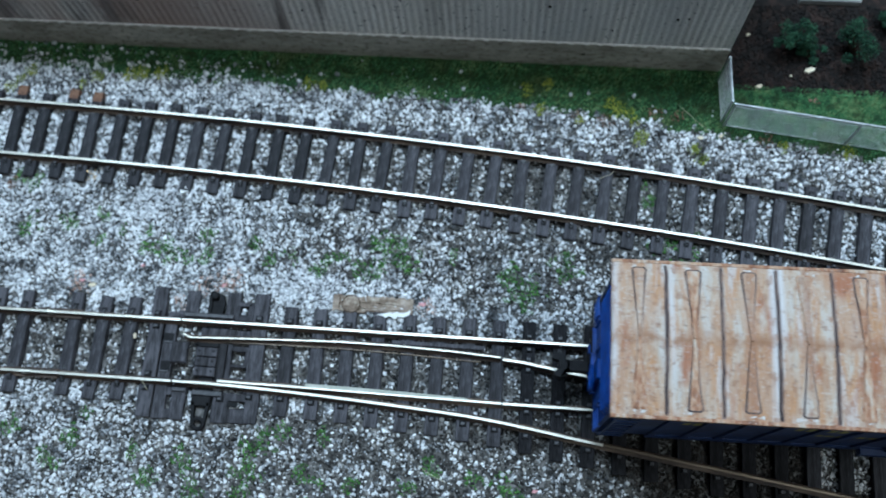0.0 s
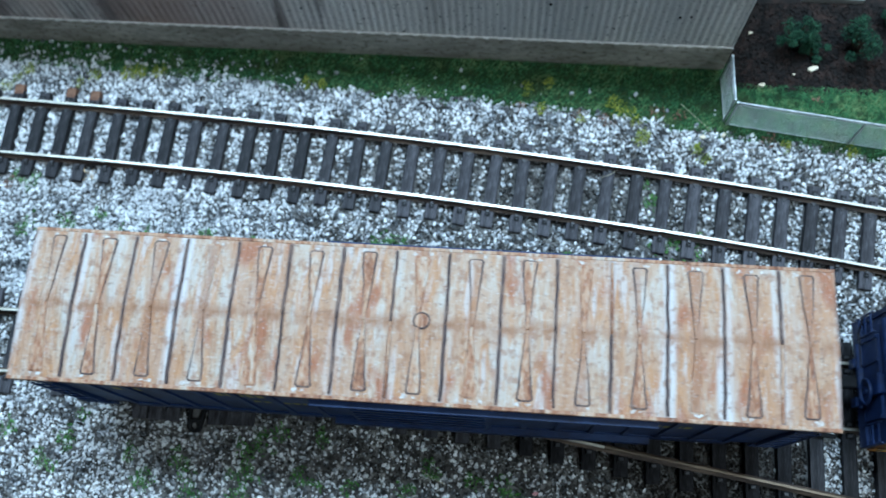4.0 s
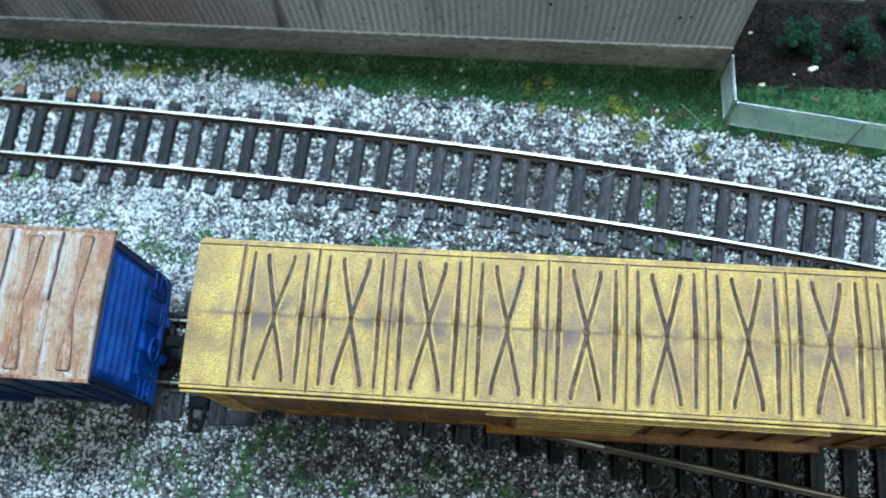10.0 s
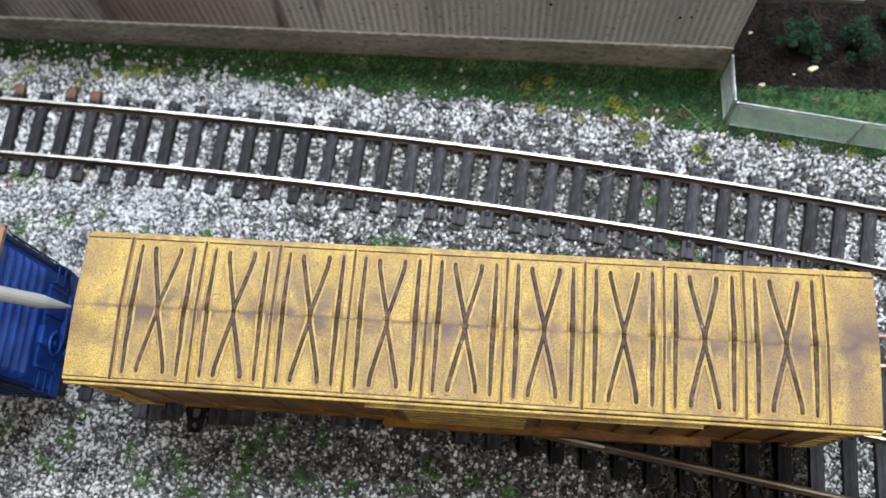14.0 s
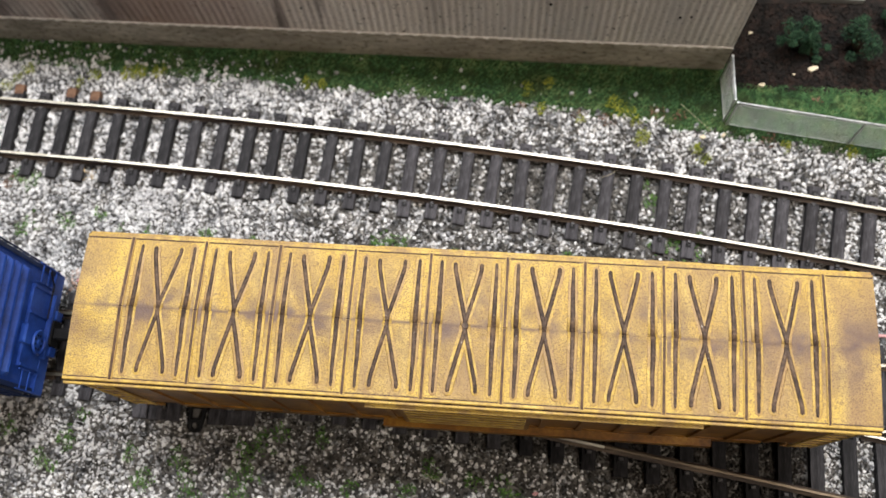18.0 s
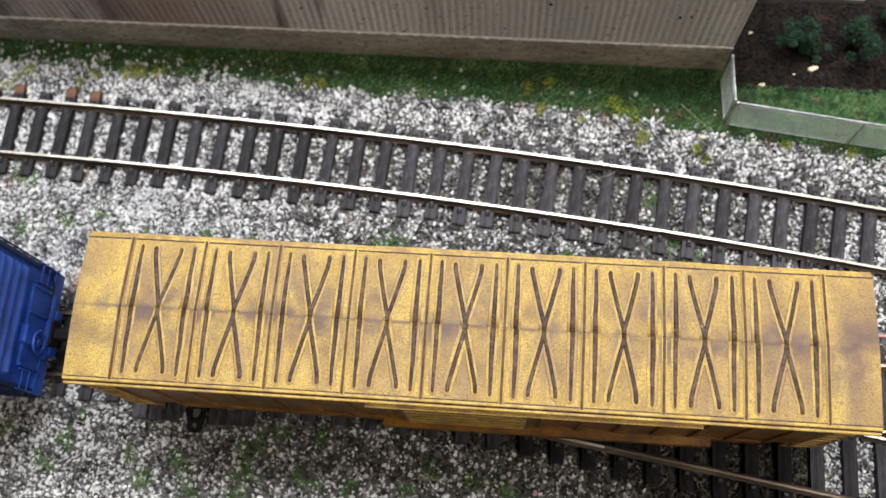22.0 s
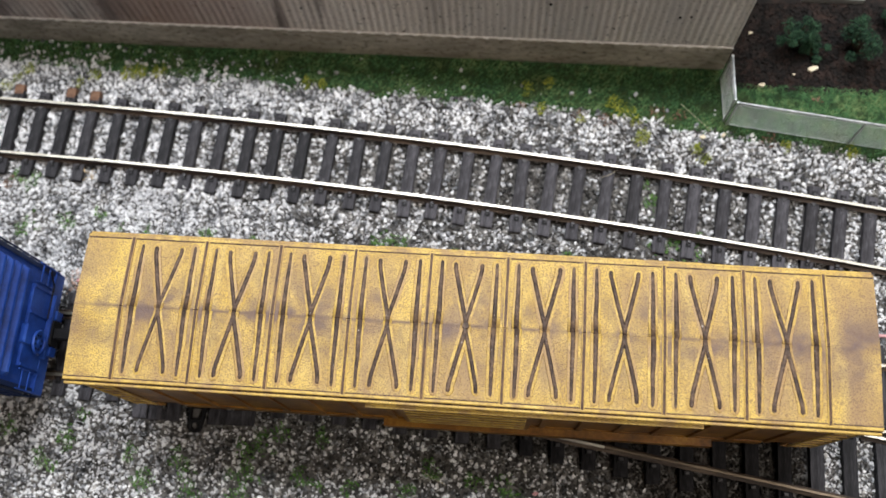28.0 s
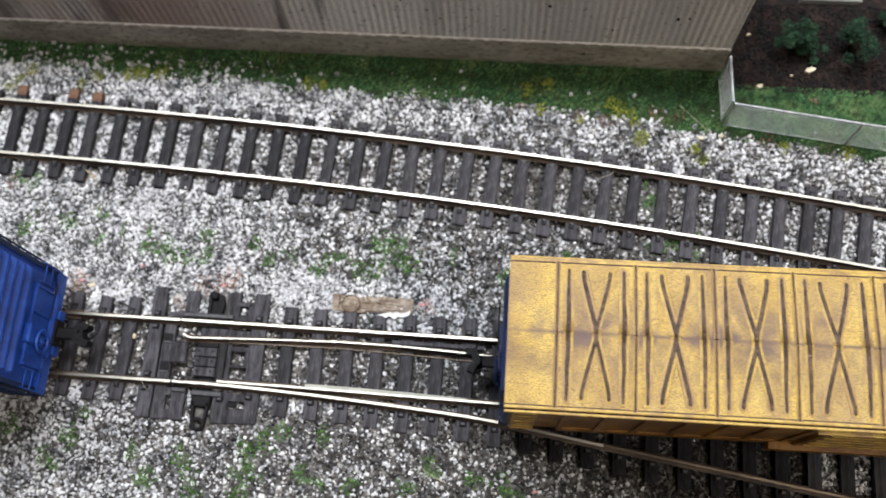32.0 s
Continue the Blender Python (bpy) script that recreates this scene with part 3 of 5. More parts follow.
LIMES = [(-151.5, 126.9, 2), (-130.3, 125.8, 2.2), (-119.5, 127.5, 2.2), (-116.3, 128.1, 2.2), (-110.3, 128.6, 2.2), (-157.5, 121.5, 1.6), (-154.5, 123.8, 1.4), (-134.9, 123.4, 1.6), (29, 125.1, 2), (31.1, 123, 2.3), (33.8, 121.6, 2.2), (35.8, 119.7, 1.8), (37.9, 114.1, 2.4), (53.7, 111, 1.8), (56, 108.6, 1.8), (3.4, 128.1, 2), (10.2, 130.4, 1.6), (7.6, 121.7, 1.8), (19.6, 119, 1.5), (-63.4, 127, 2), (-58.9, 126.5, 1.6), (79.4, 113.3, 1.6), (97.9, 112.9, 2)]
RUSTY = [(-150.0, 89.6, 2), (108.5, 161.5, 3), (113, 160, 3), (28, 119.6, 2.6), (42.5, 122.7, 2.4), (1.5, 122.5, 2), (49.2, 122, 1.8), (75.1, 115.3, 2.2), (19, 120.6, 1.5), (89, 128.9, 1.4)]
PINKISH = [(-79, 62.5, 4.5), (-86, 61.5, 3), (-123, 59.5, 3.5), (-21, 58.6, 2.6), (-92, 56, 2)]


DUSTY = [(-62, 60.5, 6), (-55, 60, 7), (-49, 61, 6), (-57, 64, 5), (-46, 57, 4), (-106, 86, 6), (-100, 88, 4), (-18, 61, 4)]


def near_patch(x, y, patches):
    best = 0.0
    for px, py, r in patches:
        d2 = ((x - px) ** 2 + (y - py) ** 2) / (r * r)
        if d2 < 4:
            best = max(best, math.exp(-d2))
    return best


CELL = 0.4
COVER = np.zeros((int(190 / CELL), int(330 / CELL)), dtype=bool)


def cover(x0, x1, y0, y1, turn=0.0):
    """Marks the ground under a tie, so that no stone lies on it."""
    cx, cy = (x0 + x1) / 2, (y0 + y1) / 2
    c, s = math.cos(math.radians(turn)), math.sin(math.radians(turn))
    for u in np.arange(x0 - cx, x1 - cx + 0.01, CELL / 2):
        for v in np.arange(y0 - cy, y1 - cy + 0.01, CELL / 2):
            i, j = int((cy + s * u + c * v + 20) / CELL), int((cx + c * u - s * v + 190) / CELL)
            if 0 <= i < COVER.shape[0] and 0 <= j < COVER.shape[1]:
                COVER[i, j] = True


def on_track(x, y):
    """True over a tie, where hardly a stone lies."""
    i, j = int((y + 20) / CELL), int((x + 190) / CELL)
    return 0 <= i < COVER.shape[0] and 0 <= j < COVER.shape[1] and COVER[i, j]


def darkening(x, y):
    """How far the ballast is darkened: oil and dirt along the turnout and in the curve, painted shade south of the
    track.
    """
    g = np.interp(x, [-90, -40], [0.03, 0.14]) + np.interp(x, [-90, -40], [0.3, 0.6]) * max(0.0, noise.noise(Vector((x / 19.0, y / 19.0, 7.0))))
    if abs(y - 41.5) < 9.5:
        g = max(g, np.interp(x, [-150, -132, -105, -80, -40, 20, 60], [0.5, 0.72, 0.8, 0.75, 0.75, 0.85, 0.95]))
    d = y - upper_y(x)
    if 51 < y < 67 + 3 * noise.noise(Vector((x / 8.0, 2.0, 0))) and x < -15:
        return 0.02
    if y > 60 and d < -9:
        g = max(g, np.interp(x, [-80, -55, 0, 60], [0.06, 0.42, 0.55, 0.5]))
    if abs(d) < 9:
        g = max(g, np.interp(x, [-120, -40, 10, 60, 110], [0.1, 0.6, 0.85, 0.65, 0.35]))
    elif -22 < d < -9:
        g = max(g, np.interp(x, [-60, 0, 50, 110], [0.2, 0.65, 0.75, 0.5]))
    elif d >= 9:
        g = max(g, np.interp(x, [-80, -20, 60], [0.05, 0.25, 0.35]))
    # south of the track, shade beside the cars is put into the stone colours
    if y < 27:
        if x > 84 and y > 15:
            g = 0.35
        elif y < black_edge(x):
            g = max(g, np.interp(x, [-120, -60, -20, 40, 110], [0.36, 0.67, 0.72, 0.70, 0.97]) * np.interp(y, [0, 20], [0.85, 1.0]))
        else:
            g = max(g, np.interp(x, [-120, -60, -20, 40, 110], [0.16, 0.58, 0.95, 0.99, 0.99]))
    return g


def black_edge(x):
    """The southern edge of the strip along the branch rail painted black for oil and car shade."""
    return np.interp(x, [-27, -14, 4, 19, 34, 41, 50], [24.0, 23.0, 21.7, 21.0, 17.0, 13.0, 3.0]) + 3.0 * noise.noise(Vector((x / 6.0, 3.0, 0.0)))


def scatter():
    rng = np.random.default_rng(5)
    step = 0.585
    stones, darker, turf, weeds, lime, rusty, mulch, dust, pinkish, blacks = [], [], [], [], [], [], [], [], [], []
    for y in np.arange(-14, 162, step):
        for x in np.arange(-186, 132, step):
            px, py = x + rng.uniform(-0.5, 0.5), y + rng.uniform(-0.5, 0.5)
            edge = lawn_edge(px)
            z = ground_z(px, py)
            r = rng.random()
            if py > 137.6 and px < 62.3:
                continue
            if on_track(px, py) and r < 0.985:
                continue
            if px > 63 and py > 132 + 1.5 * noise.noise(Vector((px / 4, py / 4, 0))):
                if r < 0.8:
                    mulch.append((px, py, z))
                continue
            if py > edge + 3 * (r - 0.5):
                bare = noise.noise(Vector((px / 7.0, py / 7.0, 5.0)))
                turf.append((px, py, z))
                if r < 0.75:
                    turf.append((px + 0.4, py + 0.3, z + 0.2))
                if py < edge + 8 and r < (0.012 + (0.06 + 0.45 * max(0, bare)) * (px < -62)) and not (px > 61 and py > 119):
                    stones.append((px, py, z + 0.35))
                elif r > 0.9993 and px < 40:
                    stones.append((px, py, z + 0.4))
            else:
                w = near_patch(px, py, WEEDS)
                gap = noise.noise(Vector((px / 5.0, py / 5.0, 1.0))) + 0.6 * noise.noise(Vector((px / 1.7, py / 1.7, 4.0)))
                if w > 0.12 and gap > 0.38 - 0.85 * w:
                    weeds.append((px, py, z + 0.45))
                    if r < 0.6:
                        weeds.append((px + 0.3, py - 0.3, z + 0.75))
                if r > 0.02 + 0.25 * max(0.0, -gap - 0.2) + 0.35 * w:
                    south = black_edge(px)
                    # oil and the cars' shade along the branch turn these stones black
                    blackened = south - 2 < py < (37 if px > 25 else 31) and not (px > 84 and py > 16) and rng.random() < np.interp(px, [-30, -5, 30], [0, 0.75, 0.97]) * np.interp(py, [south - 2, south + 3], [0.3, 1.0])
                    (blacks if blackened else darker if rng.random() < darkening(px, py) else stones).append((px, py, z + rng.uniform(-0.1, 0.3)))
            if near_patch(px, py, DUSTY) > 0.3 + 0.5 * r:
                dust += [(px, py, z + 0.35), (px + 0.3, py + 0.3, z + 0.3)]
            for patches, out in ((LIMES, lime), (RUSTY, rusty), (PINKISH, pinkish)):
                d = near_patch(px, py, patches)
                if d > 0.25 and rng.random() < d:
                    out.append((px, py, z + 0.4 + (0.5 * d if out is lime else 0)))
                    if out is lime:
                        out.append((px + 0.4, py + 0.4, z + 0.7 + d))
    a = np.array
    crumbs("ballast", a(stones), (0.17, 0.60), 0.5, M_STONE, 1, "white, grey and black crushed stone ballast round the tracks", "ballast")
    crumbs("dirt_shade_ballast", a(darker), (0.16, 0.55), 0.5, M_DIRTSHADE, 9, "grey and brown ballast between and beside the rails, darkened by oil and, southward, painted shade", "ballast")
    crumbs("shaded_oily_ballast", a(blacks), (0.16, 0.5), 0.5, M_OILSHADE, 12, "black ballast beside the branch track, coloured for oil and car shade", "ballast")
    crumbs("stone_dust", a(dust), (0.12, 0.34), 0.6, M_DUST, 10, "fine pale grey stone dust lying on the ballast", "ballast")
    crumbs("pink_crumbs", a(pinkish), (0.15, 0.42), 0.5, M_PINKISH, 11, "pale pinkish tan crumbs of soil beside the turnout", "soil")
    crumbs("lawn", a(turf), (0.20, 0.50), 0.9, M_TURF, 2, "dark green foam turf lawn along the building", "grass", cube=False)
    crumbs("weeds", a(weeds), (0.18, 0.48), 0.7, M_GREEN, 3, "bright green foam weeds growing through the ballast", "weeds", cube=False)
    crumbs("lime_tufts", a(lime), (0.2, 0.55), 0.8, M_LIME, 4, "yellow-green foam tufts at the edge of the lawn", "weeds", cube=False)
    crumbs("rusty_crumbs", a(rusty), (0.25, 0.6), 0.6, M_RUSTSOIL, 6, "reddish brown crumbs of soil among the stones", "soil", cube=False)
    crumbs("mulch", a(mulch), (0.14, 0.5), 0.3, M_MULCH, 7, "dark brown mulch of the planted bed behind the fence", "mulch")
    lawn2 = [(x, y, ground_z(x, y)) for x, y in zip(rng.uniform(64, 130, 9000), rng.uniform(118, 133.5, 9000)) if y > 120 - 0.125 * (x - 62.6)]
    crumbs("fenced_lawn", a(lawn2), (0.16, 0.42), 0.9, M_TURF, 8, "green foam turf strip inside the wire fence", "grass", cube=False)


# ---- tracks ----
def make_tie(width, length, height=1.7, seed=1):
    """A wood-grained tie with slightly uneven edges, centred, its top at height."""
    rng = random.Random(seed)
    bm = box(bmesh.new(), -width / 2, width / 2, -length / 2, length / 2, -0.9, height, 0.16)
    for v in bm.verts:
        v.co.x += rng.uniform(-0.07, 0.07)
        v.co.y += rng.uniform(-0.15, 0.15)
    return bm


def spike_mesh():
    """A moulded clip that grips the rail's foot, a black plate behind it for the socket's dark recess; y points away
    from the rail.
    """
    bm = box(bmesh.new(), -0.5, 0.5, -0.95, -0.15, 0, 0.85, 0.12)
    box(bm, -0.75, 0.75, -0.15, 0.85, -0.1, 0.07, 0.0, index=1)
    box(bm, -0.28, 0.28, -0.2, 0.35, 0.0, 0.3, 0.08)
    return bm


def clip_mesh():
    """The low inner clip, a T lying against the rail's foot."""
    bm = box(bmesh.new(), -0.8, 0.8, -0.7, -0.2, 0, 0.34, 0.08)
    box(bm, -0.35, 0.35, -0.3, 0.45, 0, 0.28, 0.08)
    return bm


def block_spike_mesh():
    """A square spike block of the turnout, black round a grey top."""
    bm = box(bmesh.new(), -0.95, 0.95, -0.75, 0.75, -0.1, 0.5, 0.1, index=1)
    box(bm, -0.6, 0.6, -0.42, 0.42, 0.5, 0.95, 0.12)
    return bm


def lay_ties(track, places, tie_meshes, spike, south=0.0):
    """places: x, y, turn, mesh number; the ties of the east part are more faded. Spikes stand either side of each rail. south: how far the ties lie off centre."""
    for x, y, turn, k, offs, tan in places:
        tie = new("tie", tie_meshes[x > -30][k])
        tie.parent = track
        tie.matrix_basis = pose(x * MM, (y - south) * MM, -0.8 * MM, 0, 0, turn)
        if -190 < x < 135:
            cover(x - 1.9, x + 1.9, y - 15.0, y + 15.0 - (0 if tan else 2 * south), turn)
        if tan:
            end = new("worn_end", tan)
            end.parent = tie
            end.matrix_basis = pose(0, (13.2 + south) * MM, 0)
        for o in offs:
            outer = abs(o) > 8.7
            s = new("spike", spike if outer else CLIP)
            s.parent = tie
            s.matrix_basis = pose(0, (o + south) * MM, 1.7 * MM, 0, 0, 0 if (o > 0) == outer else 180)


def to_mesh(bm, *materials):
    me = bpy.data.meshes.new("piece")
    bmesh.ops.recalc_face_normals(bm, faces=bm.faces)
    bm.transform(Matrix.Scale(MM, 4))
    bm.to_mesh(me)
    bm.free()
    for m in materials:
        me.materials.append(m)
    return me


def offset_line(fn, xs, off):
    out = []
    for x in xs:
        s = (fn(x + 0.5) - fn(x - 0.5))
        l = math.hypot(1, s)
        out.append((x - s / l * off, fn(x) + off / l))
    return out


SPIKE = to_mesh(spike_mesh(), M_SPIKE, M_BLACK)
CLIP = to_mesh(clip_mesh(), M_SPIKE)
BLOCK_SPIKE = to_mesh(block_spike_mesh(), M_SPIKE, M_BLACK)
TIES = [to_mesh(make_tie(3.25, 29.6, seed=k), M_TIE) for k in range(6)]
OLD_TIES = [to_mesh(make_tie(3.45, 29.6, seed=k), M_TIEOLD) for k in range(6)]
SHORT_TIES = [to_mesh(make_tie(3.25, 27.6, seed=k), M_TIE) for k in range(6)]
SHORT_OLD_TIES = [to_mesh(make_tie(3.45, 27.6, seed=k), M_TIEOLD) for k in range(6)]
TAN = to_mesh(box(bmesh.new(), -1.5, 1.5, -1.5, 1.7, -0.6, 1.78, 0.1), M_TIETAN)


def curved_track():
    track = empty("railway_track", 0, 0, 0)
    tagged(track, "curved model railway track with dark ties and bright rails", "track")
    xs = np.linspace(-420, 420, 190)
    for off in (GAUGE / 2, -GAUGE / 2):
        part("rail", sweep_rail(bmesh.new(), offset_line(upper_y, xs, off)), (M_RAILSIDE, M_RAILTOP), track)
    places = []
    # tie centres, a little uneven: number and place along x
    nums, at = zip(*((-32, -415), (0, -153.1), (1, -145.0), (2, -136.9), (3, -129.0), (4, -120.4), (7, -95.8), (13, -45.8), (16, -21.3), (20, 11.6), (21, 19.6), (23, 36.1), (25, 52.6), (27, 69.6), (31, 101.3), (69, 408)))
    for i in range(-32, 70):
        x = float(np.interp(i, nums, at))
        s = upper_y(x + 0.5) - upper_y(x - 0.5)
        turn = math.degrees(math.atan(s))
        seen = -185 < x < 130
        rnd = random.Random(i + 40)
        places.append((x, upper_y(x) + rnd.uniform(-0.3, 0.3), turn + rnd.uniform(-0.8, 0.8), i % 6, (10.6, -10.6, 7.1, -7.1) if seen else (),
                       TAN if i in (0, 2, 3) else None))
    lay_ties(track, places, [SHORT_TIES, SHORT_OLD_TIES], SPIKE, 0.8)


def turnout():
    track = empty("turnout_track", 0, 0, 0)
    tagged(track, "straight model railway track with a turnout, dark ties and worn rails", "track")
    left = np.linspace(-430, -90.3, 30)
    # through rails, with a joint at the turnout's end
    part("rail", sweep_rail(bmesh.new(), [(x, Y_UP) for x in left]), (M_RAILSIDE, M_RAILTOP), track)
    part("rail", sweep_rail(bmesh.new(), [(x, Y_LOW) for x in left]), (M_RAILSIDE, M_RAILTOP), track)
    part("stock_rail", sweep_rail(bmesh.new(), [(x, Y_UP + 0.05) for x in np.linspace(-89.9, 500, 50)]), (M_RAILSIDE, M_RAILTOP), track)
    part("stock_rail", sweep_rail(bmesh.new(), [(x, diverge_y(x)) for x in np.linspace(-89.9, 29, 25)]), (M_RAILSIDE, M_RAILTOP), track, "worn outer rail that curves away")
    # bright metal in itself; the cars' shade is put into these brown tops
    part("stock_rail", sweep_rail(bmesh.new(), [(x, diverge_y(x)) for x in np.linspace(29.1, 78, 12)]), (M_RAILSIDE, M_RAILDARK), track, "branch rail coloured dull brown for the shade of the cars")
    part("stock_rail", sweep_rail(bmesh.new(), [(x, diverge_y(x)) for x in np.linspace(78, 430, 60)]), (M_RAILSIDE, M_RAILDARK), track)
    # point blades
    xs = [-77.2, -70, -60, -50, -40, -20, 0, 1.5]
    part("point_blade", sweep_rail(bmesh.new(), [(-77.4, 33.65)] + [(x, 33.55 - 0.012 * max(0, x + 60)) for x in xs[1:]], head=0.34), (M_RAILSIDE, M_RAILTOP), track)
    part("rail", sweep_rail(bmesh.new(), [(x, Y_LOW) for x in np.linspace(1.8, 74, 14)]), (M_RAILSIDE, M_RAILTOP), track)
    part("rail", sweep_rail(bmesh.new(), [(x, Y_LOW) for x in np.linspace(90, 500, 30)]), (M_RAILSIDE, M_RAILTOP), track)
    part("point_blade", sweep_rail(bmesh.new(), [(-88.9, 46.4), (-87.6, 45.6), (-86.2, 45.4), (-80, 45.6), (-70, 46.0), (-54, 46.55), (-44.5, 46.84), (-28.7, 46.75), (-12.9, 46.2), (0.6, 45.4)], head=0.28),
         (M_RAILSIDE, M_RAILTOP), track, "curved blade standing open")
    bm = bmesh.new()
    foot = [(-77.4, 44.9), (-60.7, 45.2), (-44.6, 45.3), (-28.7, 45.0), (-12.8, 44.4), (-5.0, 44.1)]
    for (xa, ya), (xb, yb) in zip(foot, foot[1:]):
        prism(bm, [(xa, ya - 0.11), (xb, yb - 0.11), (xb, yb + 0.11), (xa, ya + 0.11)], 0.9, 1.5)
    part("blade_strip", bm, M_RAILDARK, track, "thin worn flange along the blade")
    inner = [(x, diverge_y(x) + GAUGE) for x in np.linspace(1.2, 74, 14)]
    inner[0] = (1.2, 44.9)
    part("rail", sweep_rail(bmesh.new(), inner), (M_RAILSIDE, M_RAILTOP), track)
    part("rail", sweep_rail(bmesh.new(), [(x, diverge_y(x) + GAUGE) for x in np.linspace(96, 430, 40)]), (M_RAILSIDE, M_RAILTOP), track)
    frog = prism(bmesh.new(), [(74.5, 31.2), (86, 31.6), (89, 31.2), (89, 30.2), (84, 30.6), (74.5, 35.4)], 0.9, 2.9)
    part("frog", frog, M_BLACK, track, "black cast crossing piece")
    # guard plates and the plastic web beside the rails
    for x0, x1, y0, y1 in ((-30, -4, 47.4, 48.6),):
        part("side_plate", box(bmesh.new(), x0, x1, y0, y1, 0.9, 1.9, 0.2), M_TIEOLD, track)
    part("glue_strip", prism(bmesh.new(), [(-53, 33.9), (-40, 33.8), (-25, 33.6), (-8, 33.3), (-8, 33.9), (-25, 34.4), (-40, 34.7), (-53, 34.8)], 0.9, 1.7), M_GLUE, track, "pale greenish strip of dried glue")
    for x, y in ((-127.5, Y_UP), (-131.5, Y_LOW)):
        part("rail_joiner", box(bmesh.new(), x - 4.5, x + 8, y - 1.35, y + 1.35, 1.0, 1.75, 0.2), M_RAILSIDE, track)
        part("solder_joint", rod(bmesh.new(), (x - 1.6, y, 3.05), (x + 1.2, y, 3.05), 0.85, 10, 0.5), M_RAILTOP, track)
    # ties of the plain track
    places = []
    offs = (7.1, 10.6, -7.1, -10.6)
    for k, x in enumerate([-137.4, -122.3, -114.0, -105.8] + [-145.6 - 8.4 * i for i in range(34)]):
        places.append((x, 41.7 + 0.4 * math.sin(k * 2.1), -1.0 + 1.3 * math.sin(k * 1.7), k % 6, offs if x > -180 else (), None))
    lay_ties(track, places, [OLD_TIES, OLD_TIES], SPIKE)
    # ties under the turnout grow with the branch
    long_ties = {}
    for k in range(38):
        x = -59.5 + 8.48 * k
        if x > 300:
            break
        top, low = 56.4, (diverge_y(x) - 6.6 if x < 180 else 26.8)
        if x > 112:
            top, low = 56.6, 26.9
        n = round((top - low) / 0.9)
        # ties below the cars' south side carry painted shade
        dark = M_TIESHADE if 0 < x < 80 else M_TIE if x > 24 else M_TIEOLD
        if (n, dark) not in long_ties:
            long_ties[n, dark] = to_mesh(make_tie(3.7, top - low, seed=n), dark)
        tie = new("tie", long_ties[n, dark])
        tie.parent = track
        tie.matrix_basis = pose(x * MM, (top + low) / 2 * MM, -0.8 * MM, 0, 0, 0.5 * math.sin(k))
        if x < 130:
            cover(x - 1.9, x + 1.9, low, top)
            mid = (top + low) / 2
            for y in (Y_UP + 1.95, diverge_y(x) - 1.9) + ((Y_UP - 1.7,) if x > 5 else ()) + ((Y_LOW + 1.5, Y_LOW - 1.5) if x > 0 else ()) + ((diverge_y(x) + 19, diverge_y(x) + 16) if 5 < x < 72 else ()):
                s = new("spike", BLOCK_SPIKE)
                s.parent = tie
                s.matrix_basis = pose(0, (y - mid) * MM, 1.7 * MM)
    for i in range(26):
        x = 118 + 8.4 * i
        tie = new("tie", TIES[i % 6])
        tie.parent = track
        tie.matrix_basis = pose(x * MM, (diverge_y(x) + GAUGE / 2) * MM, -0.85 * MM, 0, 0, -9 if x < 140 else -10.7)
    # head block with the throw bar
    for x0, x1, y0, y1 in ((-99.9, -95.9, 22.8, 60.0), (-95.2, -91.9, 22.6, 50.0), (-90.4, -86.5, 22.6, 31.6), (-90.2, -86.4, 51.2, 59.4), (-78.3, -74.3, 51.4, 59.6), (-78.5, -73.9, 22.4, 31.0),
                           (-70.3, -66.0, 31.0, 59.7), (-69.4, -65.6, 22.8, 31.4), (-78.5, -76.6, 33.8, 44.6), (-76.3, -75.0, 33.8, 44.6)):
        cover(x0, x1, y0, y1)
        part("tie", to_bm(make_tie(x1 - x0, y1 - y0, 1.9, 3), (x0 + x1) / 2, (y0 + y1) / 2, -0.9), M_TIEOLD, track, "long head block tie")
    # webs between the ties, with square holes left open
    for x0, x1, y0, y1, z1 in ((-92.3, -90.0, 52.0, 53.4, 0.9), (-94.9, -90.2, 51.4, 53.0, 0.6), (-92.0, -90.0, 29.2, 31.4, 0.9), (-92.0, -90.0, 22.8, 25.4, 0.9),
                               (-75.2, -70.0, 38.0, 38.9, 1.0), (-75.2, -70.0, 42.5, 44.0, 1.0), (-71.2, -69.9, 38.5, 43.0, 1.0), (-75.2, -69.9, 33.4, 35.0, 1.0), (-75.4, -66.0, 45.4, 48.6, 0.7), (-84.6, -75.2, 45.4, 48.8, 0.8),
                               (-74.4, -70.2, 51.4, 53.2, 1.0), (-71.8, -70.2, 53.0, 56.6, 1.1), (-75.2, -71.0, 55.6, 56.8, 1.1), (-74.2, -69.3, 28.6, 30.8, 1.0), (-74.2, -69.3, 22.6, 26.6, 0.8)):
        cover(x0 - 0.3, x1 + 0.3, y0 - 0.2, y1 + 0.2)
        part("web_plate", box(bmesh.new(), x0, x1, y0, y1, -0.6, z1, 0.15), M_TIEOLD, track)
    # flat black plates put the dark of square holes into colour
    for x0, x1, y0, y1 in ((-95.0, -92.2, 43.9, 46.6), (-94.8, -92.0, 35.6, 38.6), (-74.4, -71.3, 26.9, 28.3)):
        part("socket", box(bmesh.new(), x0, x1, y0, y1, 0.9, 1.06), M_BLACK, track)
    for y0 in (43.7, 35.3):
        part("socket_lip", box(bmesh.new(), -94.9, -92.2, y0, y0 + 0.7, 1.0, 1.35, 0.15), M_SPIKE, track)
